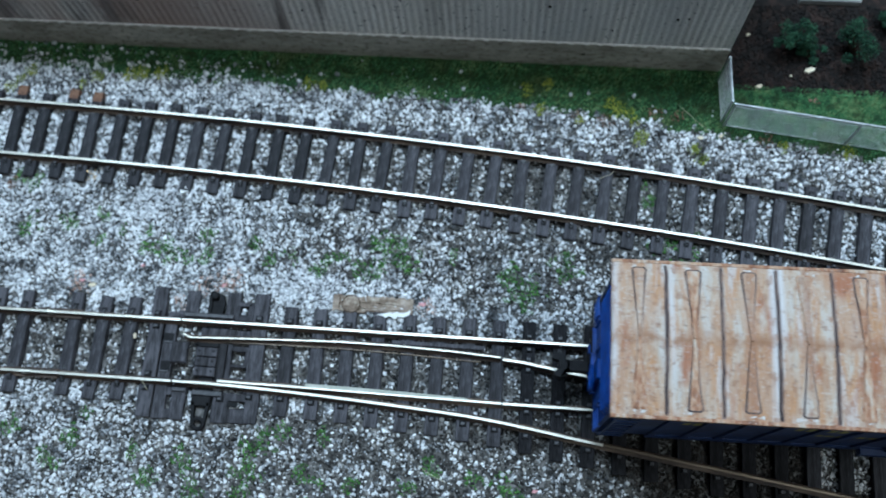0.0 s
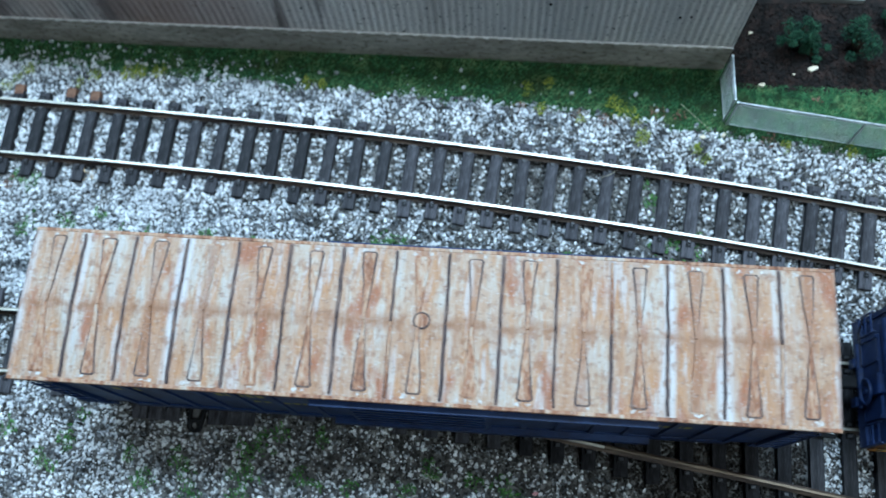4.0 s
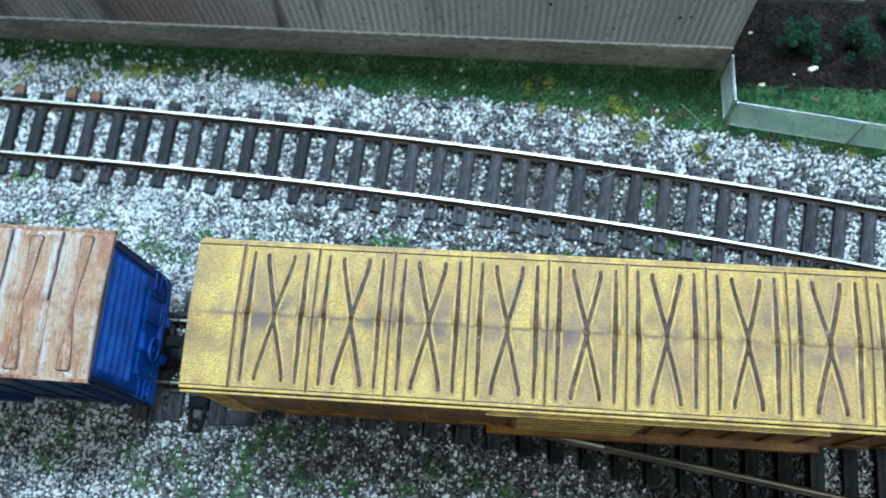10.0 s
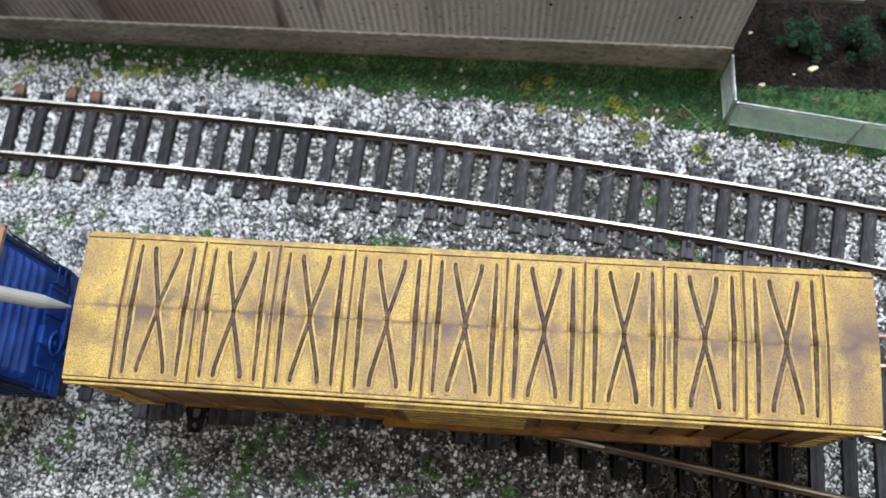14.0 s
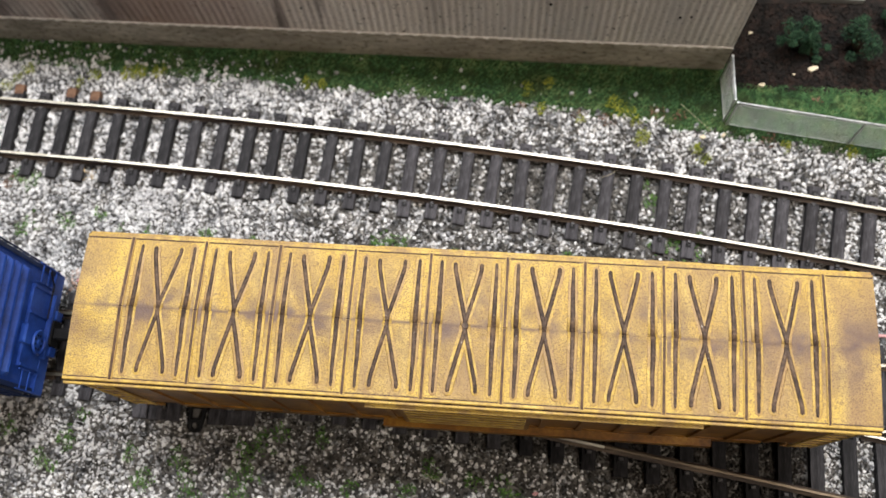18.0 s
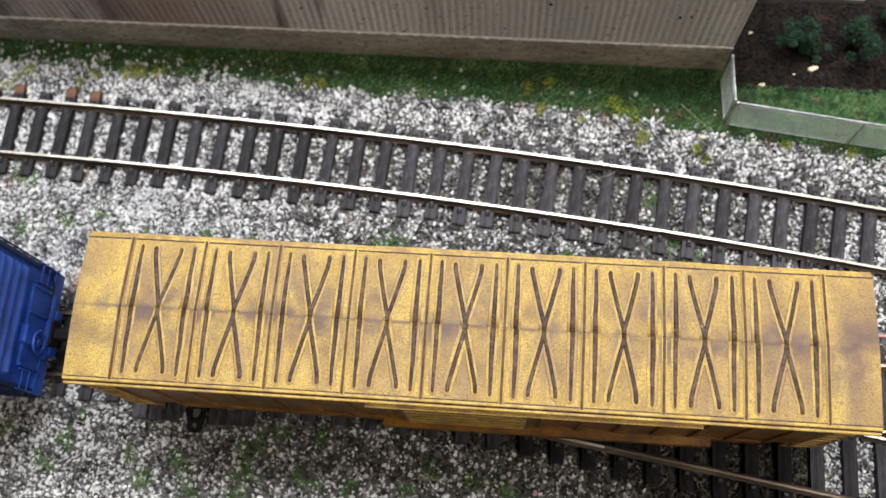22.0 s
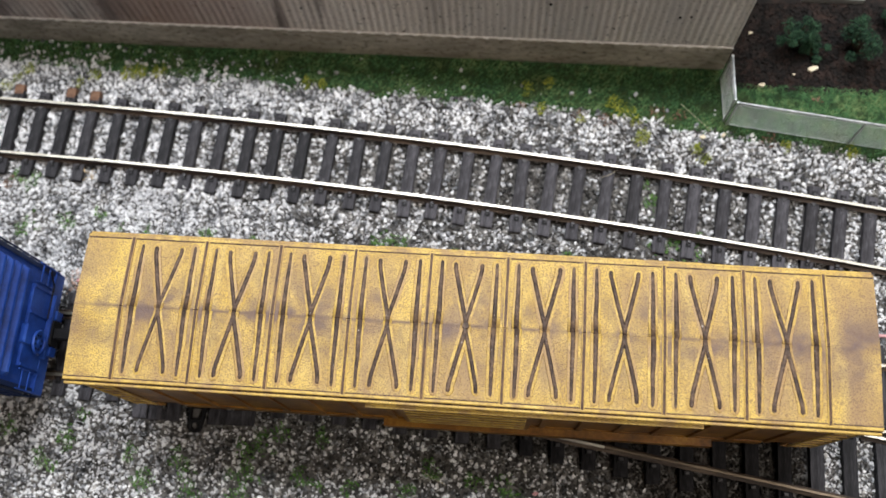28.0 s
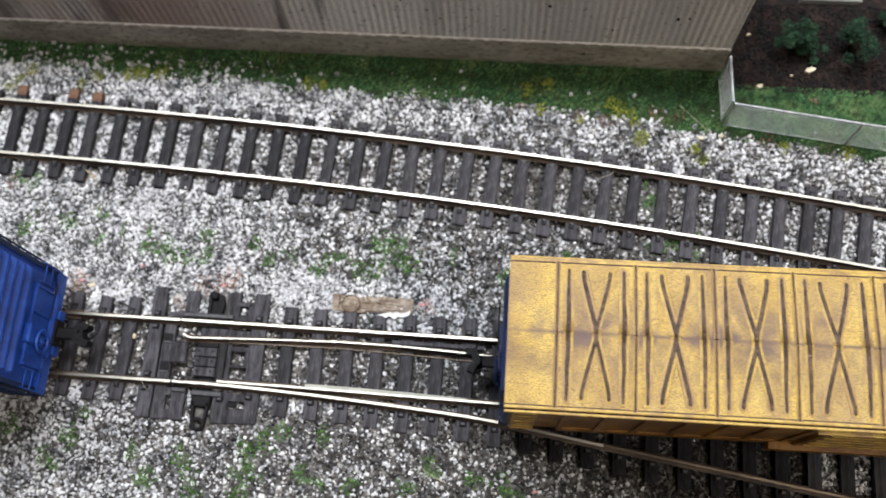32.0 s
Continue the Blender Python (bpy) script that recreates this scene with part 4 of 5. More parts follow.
    for x, y in ((-97.9, 52.1), (-97.8, 48.4), (-97.9, 34.7), (-98.0, 30.8), (-88.4, 52.3), (-68.3, 52.3), (-68.4, 30.0), (-76.4, 29.0)):
        s = new("spike", BLOCK_SPIKE)
        s.parent = track
        s.matrix_basis = pose(x * MM, y * MM, 1.0 * MM)
    bar = empty("throw_bar", 0, 0, 0)
    bar.parent = track
    part("bar", box(bmesh.new(), -83.6, -79.4, 26.5, 57.2, -0.5, 0.3, 0.2), M_BLACK, bar)
    part("cover_plate", box(bmesh.new(), -90.2, -75.6, 51.55, 52.85, 0.3, 1.9, 0.25), M_SPIKE, track, "black plastic plate over the bar")
    part("cover_plate", box(bmesh.new(), -84.6, -75.8, 29.5, 31.0, 0.3, 1.9, 0.25), M_SPIKE, track, "black plastic plate over the bar")
    part("cover_plate", box(bmesh.new(), -90.4, -86.2, 30.2, 31.4, 0.3, 1.7, 0.25), M_SPIKE, track)
    cover(-84.4, -79, 26, 52)
    for y0 in (34.95, 37.75, 40.55):
        blk = part("block", box(bmesh.new(), -85.0, -78.9, y0, y0 + 2.55, 0.3, 1.6, 0.2), M_TIEOLD, bar)
        for x in (-84.0, -80.0):
            part("rivet", rod(bmesh.new(), (x, y0 + 1.5, 1.55), (x, y0 + 1.5, 1.75), 0.32), M_BLACK, blk)
    bm = box(bmesh.new(), -92.2, -87.4, 38.2, 44.3, 0.6, 1.9, 0.45)
    part("spring_cover", bm, M_TIEOLD, track)
    cover(-92.2, -87.4, 38.2, 44.3)
    bm = rod(bmesh.new(), (-87.6, 42.0, 1.9), (-84.6, 44.4, 1.9), 0.22)
    part("spring_wire", bm, M_BLACK, track)
    part("slide_plate", box(bmesh.new(), -85.4, -78.9, 43.3, 45.2, 0.3, 1.1, 0.15), M_BLACK, track)
    # solid black strip drawn in place of a groove
    part("slide_groove", box(bmesh.new(), -78.8, -78.4, 33.6, 45.0, -0.4, 0.9), M_BLACK, track)
    # a knob and a loop at the ends of the bar
    bm = bmesh.new()
    rod(bm, (-82.0, 58.3, -0.2), (-82.0, 58.3, 2.2), 1.25, 16, 1.15)
    rod(bm, (-82.0, 58.3, 2.2), (-82.0, 58.3, 2.5), 1.15, 16, 0.6)
    prism(bm, [(-83.6, 53.0), (-82.7, 53.0), (-82.6, 56.2), (-82.9, 57.6), (-83.4, 57.6)], -0.2, 1.3)
    prism(bm, [(-80.0, 53.0), (-79.2, 53.0), (-78.8, 56.0), (-79.4, 58.4), (-80.8, 59.0), (-80.6, 57.6), (-80.2, 56.2)], -0.2, 1.3)
    part("knob", bm, M_BLACK, bar)
    cover(-83.8, -78.8, 53, 59.4)
    bm = bmesh.new()
    ring_tube(bm, (-81.7, 21.8, 0.9), Euler((0.25, 0, 0)).to_quaternion(), 1.45, 0.62, 24, 8)
    prism(bm, [(-84.2, 27.6), (-83.4, 27.6), (-82.9, 22.0), (-83.6, 20.8)], -0.2, 1.5)
    prism(bm, [(-79.9, 27.6), (-79.1, 27.6), (-79.9, 20.8), (-80.5, 22.0)], -0.2, 1.5)
    box(bm, -84.4, -79.0, 26.6, 29.6, -0.2, 1.5, 0.3)
    part("loop", bm, M_BLACK, bar)
    cover(-84.0, -79.4, 20.5, 29)


def to_bm(bm, x, y, z):
    bm.transform(Matrix.Translation((x, y, z)))
    return bm

# ---- building, fence, planting ----
def building():
    b = empty("building", -120, 178, 0)
    tagged(b, "grey ribbed metal-clad building on a stained concrete foundation", "building")

    def here(bm):
        bm.transform(Matrix.Translation((120, -178, 0)))
        return bm
    # foundation, a hollow ring of four walls
    bm = bmesh.new()
    for x0, x1, y0, y1 in ((-300, 62, 138, 142), (-300, 62, 214, 218), (-300, -296, 142, 214), (58, 62, 142, 214)):
        box(bm, x0, x1, y0, y1, -1, 12.0, 0.1)
    part("foundation", here(bm), M_FOUND, b, "brown-stained concrete foundation wall")
    bm = bmesh.new()
    rng = random.Random(4)
    front = [(-300 + 0.7 * i, 138.22 - 0.36 * max(0.0, math.sin(math.tau * 0.7 * i / 4.2)) - 0.12 * rng.random()) for i in range(518)]
    prism(bm, front + [(62.0, 138.6), (-300, 138.6)], 12.0, 12.35)
    part("ledge", here(bm), M_CAP, b, "pale chipped ledge")
    # ribbed wall: shallow rounded flutes, a little uneven
    bm = bmesh.new()
    top = 41.0
    pts = []
    n = int(361.7 / 0.35)
    for i in range(n + 1):
        x = -300 + 361.7 * i / n
        pts.append((x, 138.7 - 0.10 * math.cos(math.tau * x / 2.1) * (0.8 + 0.3 * math.sin(x / 3.7))))
    pts += [(61.7, 141.5), (-300, 141.5)]
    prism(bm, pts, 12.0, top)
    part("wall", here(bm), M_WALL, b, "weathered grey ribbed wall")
    # small chips broken out of the face, their dark hollows put in as black discs
    for cx, cz, r in ((8.5, 31, 0.5), (-16, 38, 0.45), (44, 27, 0.45), (47, 27.5, 0.3), (-62, 24, 0.35), (20, 6.5, 0.6), (27, 20, 0.25), (-110, 26, 0.3)):
        y = 138.25 if cz > 12 else 137.97
        part("chip_hole", here(rod(bmesh.new(), (cx, y, cz), (cx, y + 0.3, cz), r, 8)), M_BLACK, b)
    bm = bmesh.new()
    box(bm, 58, 61.7, 141.5, 214.5, 12.0, top)
    box(bm, -300, -296, 141.5, 214.5, 12.0, top)
    box(bm, -300, 61.7, 214.5, 217.3, 12.0, top)
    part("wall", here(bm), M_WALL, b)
    part("roof", here(box(bmesh.new(), -302, 63.5, 137.4, 219, top, top + 2.5, 0.4)), M_CONC, b)
    part("corner_trim", here(box(bmesh.new(), 61.55, 61.95, 138.4, 139.4, 12.3, top)), M_CAP, b)


def fence():
    f = empty("wire_fence", 62.6, 120.0, 0)
    tagged(f, "low silvery chain-link fence round the planted bed", "fence")
    H = 14.2
    runs = [((62.6, 120.0), (132.0, 111.3)), ((61.9, 121.0), (61.3, 134.7))]
    for (ax, ay), (bx, by) in runs:
        a, b = Vector((ax, ay, 0)), Vector((bx, by, 0))
        L = (b - a).length
        d = (b - a) / L

        def at(u, z):
            p = a + d * u
            return (p.x - 62.6, p.y - 120.0, z)
        part("top_rail", rod(bmesh.new(), at(-0.2, H), at(L, H), 0.34, 10), M_FPOST, f)
        part("top_wire", rod(bmesh.new(), at(0, H - 1.5), at(L, H - 1.5), 0.13, 6), M_FPOST, f)
        part("bottom_wire", rod(bmesh.new(), at(0, 0.35), at(L, 0.35), 0.14, 6), M_FPOST, f)
        n = max(1, round(L / 35.0))
        for k in range(n + 1):
            u = L * k / n
            post = part("post", rod(bmesh.new(), at(u, -1), at(u, H + 0.3), 0.36, 8), M_FPOST, f)
        bm = bmesh.new()
        s, r = 1.0, 0.034
        u = -H
        while u < L:
            for sign in (1, -1):
                u0, u1 = (u, u + H) if sign == 1 else (u + H, u)
                z0, z1 = 0.3, H
                if u0 < 0:
                    z0, u0 = z0 + (0 - u0) / (u1 - u0) * (z1 - z0), 0
                elif u0 > L:
                    z0, u0 = z0 + (L - u0) / (u1 - u0) * (z1 - z0), L
                if u1 < 0:
                    z1, u1 = z0 + (0 - u0) / (u1 - u0) * (z1 - z0), 0
                elif u1 > L:
                    z1, u1 = z0 + (L - u0) / (u1 - u0) * (z1 - z0), L
                if z1 - z0 > 0.3:
                    rod(bm, at(u0, z0), at(u1, z1), r, 3)
            u += s
        part("chain_link_mesh", bm, M_WIRE, f, "fine diagonal wire netting")


def shrub(x, y, r, h, seed, label):
    rng = np.random.default_rng(seed)
    s = empty("shrub", x, y, 0)
    tagged(s, label, "shrub", group="shrubs of the bed")
    bm = bmesh.new()
    lobes = []
    for k in range(14):
        a = rng.uniform(0, math.tau)
        e = Vector((math.cos(a) * r * rng.uniform(0.1, 0.95), math.sin(a) * r * rng.uniform(0.1, 0.95), h * rng.uniform(0.3, 1.0)))
        rod(bm, (0, 0, -0.5), e, 0.35, 5, 0.12)
        lobes.append((e, r * rng.uniform(0.2, 0.4)))
    part("stems", bm, M_TWIG, s)
    pts = []
    for e, lr in lobes:
        for _ in range(150):
            v = rng.normal(size=3)
            v *= lr * rng.random() ** 0.4 / np.linalg.norm(v)
            pts.append((e.x + v[0], e.y + v[1], max(0.3, e.z + 0.8 * v[2])))
    c = crumbs("foliage", np.array(pts), (0.18, 0.5), 0.4, M_LEAF, seed, "dark green foam leaves", "", cube=False)
    c.parent = s
    del c["kind"]


def slab():
    bm = box(bmesh.new(), -9.2, 9.2, 0, 30, -0.6, 2.2, 0.4)
    ob = part("concrete_slab", bm, M_CONC)
    ob.matrix_basis = pose(95.2 * MM, 162.5 * MM, 0)
    tagged(ob, "grey concrete slab edge beyond the mulch bed", "slab")


def flake(x, y, r, turn, material, name, label, seed, z=0.6, squash=0.55):
    rng = random.Random(seed * 7 + 3)
    r *= 0.82
    pts = []
    for k in range(13):
        a = math.tau * k / 13
        q = r * rng.uniform(0.6, 1.25)
        pts.append((q * math.cos(a), squash * q * math.sin(a)))
    bm = prism(bmesh.new(), pts, -0.5, 0.28)
    for v in bm.verts:
        v.co.z += 0.25 * v.co.x * rng.uniform(-0.3, 0.3)
    ob = part(name, bm, material)
    ob.matrix_basis = pose(x * MM, y * MM, z * MM, 0, 0, turn)
    tagged(ob, label, "debris")


def debris():
    for x, y, r, turn, k in ((88.2, 139.2, 1.9, 35, 1), (73.1, 133.0, 1.3, 15, 2), (55.6, 115.3, 1.2, 0, 3), (61.7, 116.2, 1.1, 40, 4), (-119.0, 59.3, 1.5, 20, 5), (-103.8, 45.2, 1.2, 80, 6),
                             (70.3, 150.5, 0.8, 10, 9), (82.6, 137.0, 0.6, 0, 10)):
        flake(x, y, r, turn, M_CREAM, "flake", "cream-coloured dry leaf flake lying on the scenery", k)
    for x, y, r, k in ((69.9, 116.6, 0.95, 11), (-94.3, 33.6, 0.8, 12), (-29.5, 55.9, 1.8, 13), (-96.6, 89.9, 1.9, 14)):
        flake(x, y, r, 25, M_CHALK, "chip", "white stone chip lying among the ballast", k)
    for x, y, r, k in ((11.5, 10.6, 1.0, 21), (-22.5, 59.6, 1.4, 22), (-80, 61.5, 1.1, 23), (-122, 60.5, 0.9, 24), (-105, 66, 0.7, 25)):
        flake(x, y, r, 10, M_PINK, "chip", "pink stone chip lying among the ballast", k)
    for a, b in (((49.3, 125.3), (58, 117.2)), ((26.5, 100.5), (31.5, 104)), ((-99, 33, ), (-96.5, 30)), ((-20, 15), (-12, 11))):
        bm = bmesh.new()
        mid = ((a[0] + b[0]) / 2 + 0.4, (a[1] + b[1]) / 2 - 0.6)
        z = 1.2 if a[1] > 110 or a[1] < 20 else 3.0 if a[0] < 0 else 1.4
        rod(bm, (*a, z), (*mid, z + 0.25), 0.06, 5)
        rod(bm, (*mid, z + 0.25), (*b, z - 0.1), 0.06, 5)
        ob = part("straw", bm, M_STRAW)
        tagged(ob, "thin dry straw fibre lying on the ground", "debris")
    # a curl of brass swarf beside the rail
    rng = random.Random(3)
    bm = bmesh.new()
    for _ in range(16):
        a = Vector((rng.uniform(-1.6, 1.6), rng.uniform(-1.3, 1.3), rng.uniform(0.1, 0.6)))
        b = a + Vector((rng.uniform(-1.1, 1.1), rng.uniform(-1.1, 1.1), rng.uniform(0.0, 0.6)))
        rod(bm, a, b, 0.09, 5)
    ob = part("brass_swarf", bm, M_BRASS)
    ob.matrix_basis = pose(-0.1255, 0.0931, 0.0002)
    tagged(ob, "small curl of golden brass swarf beside the rail", "debris")
    # weathered plank with a round disc, half sunk in the ballast
    p = empty("plank", -36.5, 58.6, 0)
    tagged(p, "weathered brown plank with a round disc sunk in ballast", "plank")
    rng = random.Random(17)
    pts = []
    for k in range(24):
        x = -11.5 + k
        pts.append((x, 2.3 + rng.uniform(-0.35, 0.35)))
    for k in range(24):
        x = 11.5 - k
        pts.append((x, -2.3 + rng.uniform(-0.4, 0.4)))
    bm = prism(bmesh.new(), pts, -0.8, 0.75)
    part("board", bm, M_PLANK, p)
    # loose splinters along the grain
    for k in range(9):
        x, y = rng.uniform(-2, 8), rng.uniform(-1.7, 1.7)
        w, d = rng.uniform(1.0, 3.4), rng.uniform(0.2, 0.45)
        q = [(x - w, y - d * 0.4), (x - w * 0.3, y - d), (x + w * 0.6, y - d * 0.8), (x + w, y + d * 0.2), (x + w * 0.4, y + d), (x - w * 0.7, y + d * 0.7)]
        part("splinter", prism(bmesh.new(), q, 0.6, 0.95 + rng.uniform(0, 0.25)), M_PLANK, p)
    part("disc", rod(bmesh.new(), (-6.2, -0.2, 0.5), (-6.2, -0.2, 1.05), 2.5, 20, 2.35), M_PLANK, p)
    # dark ring and strip put the depth of a gap and split into colour
    part("disc_groove", ring_tube(bmesh.new(), (-6.2, -0.2, 0.8), Euler((0, 0, 0)).to_quaternion(), 2.65, 0.14), M_TWIG, p)
    part("split", box(bmesh.new(), -9.7, -9.4, -1.6, 2.0, 0.7, 0.83), M_TWIG, p)
    q = [(1, -3.2)] + [(2 + k, -3.3 + rng.uniform(-0.3, 0.3)) for k in range(8)] + [(10.6, -2.5), (11.0, -0.9)] + [(10 - k, -1.5 - 0.1 * k + rng.uniform(-0.35, 0.35)) for k in range(8)]
    part("white_patch", prism(bmesh.new(), q, -0.3, 0.95), M_CHALK, p)


# ---- boxcars ----
# local frame: x along the car, z = 0 at the rail tops, y = 0 on the track's centre
def roof_sheet(hw, L, ze, zr):
    """A low gabled roof sheet with thickness."""
    bm = bmesh.new()
    n = 24
    rows = []
    for i in range(n + 1):
        x = -L / 2 + L * i / n
        rows.append([bm.verts.new(p) for p in ((x, -hw, ze - 0.9), (x, -hw, ze), (x, 0, zr), (x, hw, ze), (x, hw, ze - 0.9))])
    for a, b in zip(rows, rows[1:]):
        for k in range(4):
            bm.faces.new((a[k], b[k], b[k + 1], a[k + 1]))
        bm.faces.new((a[4], b[4], b[0], a[0]))
    bm.faces.new(rows[0])
    bm.faces.new(rows[-1][::-1])
    return bm


def on_roof(pts, hw, ze, zr, h):
    """A flat rib outline in x, y laid on the gabled roof, h high; it is split at the ridge by the caller."""
    bm = bmesh.new()
    z = lambda y: zr + (ze - zr) * abs(y) / hw
    lo = [bm.verts.new((x, y, z(y) - 0.15)) for x, y in pts]
    hi = []
    cx, cy = sum(p[0] for p in pts) / len(pts), sum(p[1] for p in pts) / len(pts)
    for x, y in pts:
        hi.append(bm.verts.new((x + (cx - x) * min(0.22, abs(0.16 / max(0.2, abs(cx - x)))), y + (0.12 if y < cy else -0.12), z(y) + h)))
    k = len(pts)
    bm.faces.new(hi)
    for i in range(k):
        bm.faces.new((lo[i], lo[(i + 1) % k], hi[(i + 1) % k], hi[i]))
    return bm


def swept_rib(line, w, h, hw, ze, zr, taper=0.0):
    """A rounded rib along a line of x, y on the gabled roof, w half wide and h high, rounded off at its outer end; it may taper towards the eaves."""
    bm = bmesh.new()
    z = lambda y: zr + (ze - zr) * abs(y) / hw
    prof = [(-1, -0.1), (-0.85, 0.45), (-0.4, 0.92), (0, 1), (0.4, 0.92), (0.85, 0.45), (1, -0.1)]
    end = len(line) - 1
    (xa, ya), (xb, yb) = line[-2], line[-1]
    l = math.hypot(xb - xa, yb - ya)
    ux, uy = (xb - xa) / l, (yb - ya) / l
    line = list(line) + [(xb + ux * w * 0.6, yb + uy * w * 0.6), (xb + ux * w, yb + uy * w)]
    rows = []
    for i, (x, y) in enumerate(line):
        p, q = line[max(0, i - 1)], line[min(len(line) - 1, i + 1)]
        dx, dy = q[0] - p[0], q[1] - p[1]
        d = math.hypot(dx, dy)
        f = (1.0 if i <= end else (0.75, 0.15)[i - end - 1]) * (1.0 - taper * (abs(y) / hw) ** 1.5)
        rows.append([bm.verts.new((x - dy / d * a * w * f, y + dx / d * a * w * f, z(y) + h * b * (f if b > 0 else 1))) for a, b in prof])
    for a, b in zip(rows, rows[1:]):
        for k in range(len(prof) - 1):
            bm.faces.new((a[k], a[k + 1], b[k + 1], b[k]))
        bm.faces.new((a[-1], a[0], b[0], b[-1]))
    bm.faces.new(rows[0])
    bm.faces.new(rows[-1][::-1])
    return bm


def smooth(ob):
    ob.data.shade_smooth()
    return ob


def ribbed_end(side, L, hw, z0, z1, ribs, material, parent, label, proud=0.0):
    """An end wall of pressed horizontal ribs; side is +1 or -1."""
    flat = 13.0
    prof = [(0.1, z0), (0.1, z0 + flat), (0, z0 + flat + 0.3)]
    pitch = (z1 - z0 - flat - 1.4) / ribs
    for k in range(ribs):
        z = z0 + flat + 0.6 + pitch * k
        prof += [(0, z), (0.15, z + pitch * 0.12), (1.3, z + pitch * 0.36), (1.5, z + pitch * 0.5), (1.3, z + pitch * 0.64), (0.15, z + pitch * 0.88), (0, z + pitch * 0.98)]
    prof += [(0, z1)]
    bm = bmesh.new()
    x = side * (L / 2 - 1.9 + proud)
    rows = []
    for y, f in ((-hw, 0), (-hw + 2.2, 0), (-hw + 3.2, 1), (hw - 3.2, 1), (hw - 2.2, 0), (hw, 0)):
        rows.append([bm.verts.new((x + side * o * f, y, z)) for o, z in prof])
    for a, b in zip(rows, rows[1:]):
        for k in range(len(prof) - 1):
            bm.faces.new((a[k], b[k], b[k + 1], a[k + 1]))
    xb = x - side * 1.2
    back = [[bm.verts.new((xb, y, z)) for z in (z0, z1)] for y in (-hw, hw)]
    bm.faces.new((back[0][0], back[0][1], back[1][1], back[1][0]))
    return part("end_wall", bm, material, parent, label)


def ladder(parent, x0, x1, y, z0, z1, n, material, along="x"):
    lad = part("ladder", bmesh_rails(x0, x1, y, z0, z1, along), material, parent)
    for k in range(n):
        z = z0 + (z1 - z0) * (k + 0.5) / n
        a, b = ((x0, y, z), (x1, y, z)) if along == "x" else ((y, x0, z), (y, x1, z))
        part("rung", rod(bmesh.new(), a, b, 0.22, 6), material, lad)


def bmesh_rails(x0, x1, y, z0, z1, along):
    bm = bmesh.new()
    for x in (x0, x1):
        a, b = ((x, y, z0), (x, y, z1)) if along == "x" else ((y, x, z0), (y, x, z1))
        rod(bm, a, b, 0.25, 6)
    return bm


def truck(car, x, name="truck"):
    """A two-axle truck: side frames, bolster, and wheelsets that roll. Returns the wheelsets."""
    t = empty(name, x, 0, 0)
    t.parent = car
    for s in (-1, 1):
        pts = [(-14, 7.2), (-11.8, 7.8), (-7, 7.0), (-4, 8.6), (4, 8.6), (7, 7.0), (11.8, 7.8), (14, 7.2), (13.5, 3.4), (9.5, 3.2), (5.5, 2.2), (-5.5, 2.2), (-9.5, 3.2), (-13.5, 3.4)]
        bm = prism(bmesh.new(), pts, -0.8, 0.8, Matrix.Translation((0, s * 12.0, 0)) @ Matrix.Rotation(math.pi / 2, 4, "X"))
        part("side_frame", bm, M_BLACK, t)
    part("bolster", box(bmesh.new(), -3, 3, -11.5, 11.5, 6.2, 9.0, 0.4), M_BLACK, t)
    sets = []
    for ax in (-10.2, 10.2):
        bm = rod(bmesh.new(), (0, -11, 0), (0, 11, 0), 0.8, 8)
        for s in (-1, 1):
            rod(bm, (0, s * 7.4, 0), (0, s * 10.2, 0), 5.2, 24)
            rod(bm, (0, s * 7.0, 0), (0, s * 7.45, 0), 5.9, 24)
        w = part("wheelset", bm, M_STEEL, t)
        w.matrix_basis = pose(ax * MM, 0, 5.2 * MM)
        sets.append((w, ax))
    return sets


def coupler(car, side, x_body):
    """A knuckle coupler with its draft box and the curved wire under it."""
    c = empty("coupler", 0, 0, 0)
    c.parent = car
    X = lambda u: side * (x_body + u)
    lo = lambda a, b: (min(X(a), X(b)), max(X(a), X(b)))
    part("draft_box", box(bmesh.new(), *lo(-9, 1.2), -3.4, 3.4, 7.2, 11.6, 0.4), M_BLACK, c)
    bm = box(bmesh.new(), *lo(1.2, 6.6), -1.5, 1.5, 8.4, 10.6, 0.3)
    part("shank", bm, M_BLACK, c)
    bm = bmesh.new()
    s = side
    prism(bm, [(X(5.8), -1.6), (X(8.0), -3.1 * s), (X(10.4), -3.2 * s), (X(10.7), -1.7 * s), (X(9.0), -1.2 * s), (X(8.6), 0.9 * s), (X(9.8), 1.5 * s), (X(10.2), 2.6 * s), (X(8.6), 3.3 * s), (X(6.6), 2.4 * s), (X(5.8), 1.6)],
          7.6, 11.2)
    part("knuckle", bm, M_BLACK, c)
    bm = rod(bmesh.new(), (X(7.4), 0.8 * s, 11.2), (X(7.4), 0.8 * s, 11.7), 0.5, 8)
    part("pin", bm, M_BLACK, c)
    bm = bmesh.new()
    pts = [(X(6.6), 0, 7.6), (X(6.6), 0, 4.0), (X(7.2), 0.4, 2.2), (X(8.4), 2.2, 1.4), (X(8.6), 4.6, 1.4), (X(7.6), 6.4, 1.6)]
    for a, b in zip(pts, pts[1:]):
        rod(bm, a, b, 0.3, 6)
    part("trip_wire", bm, M_BLACK, c)


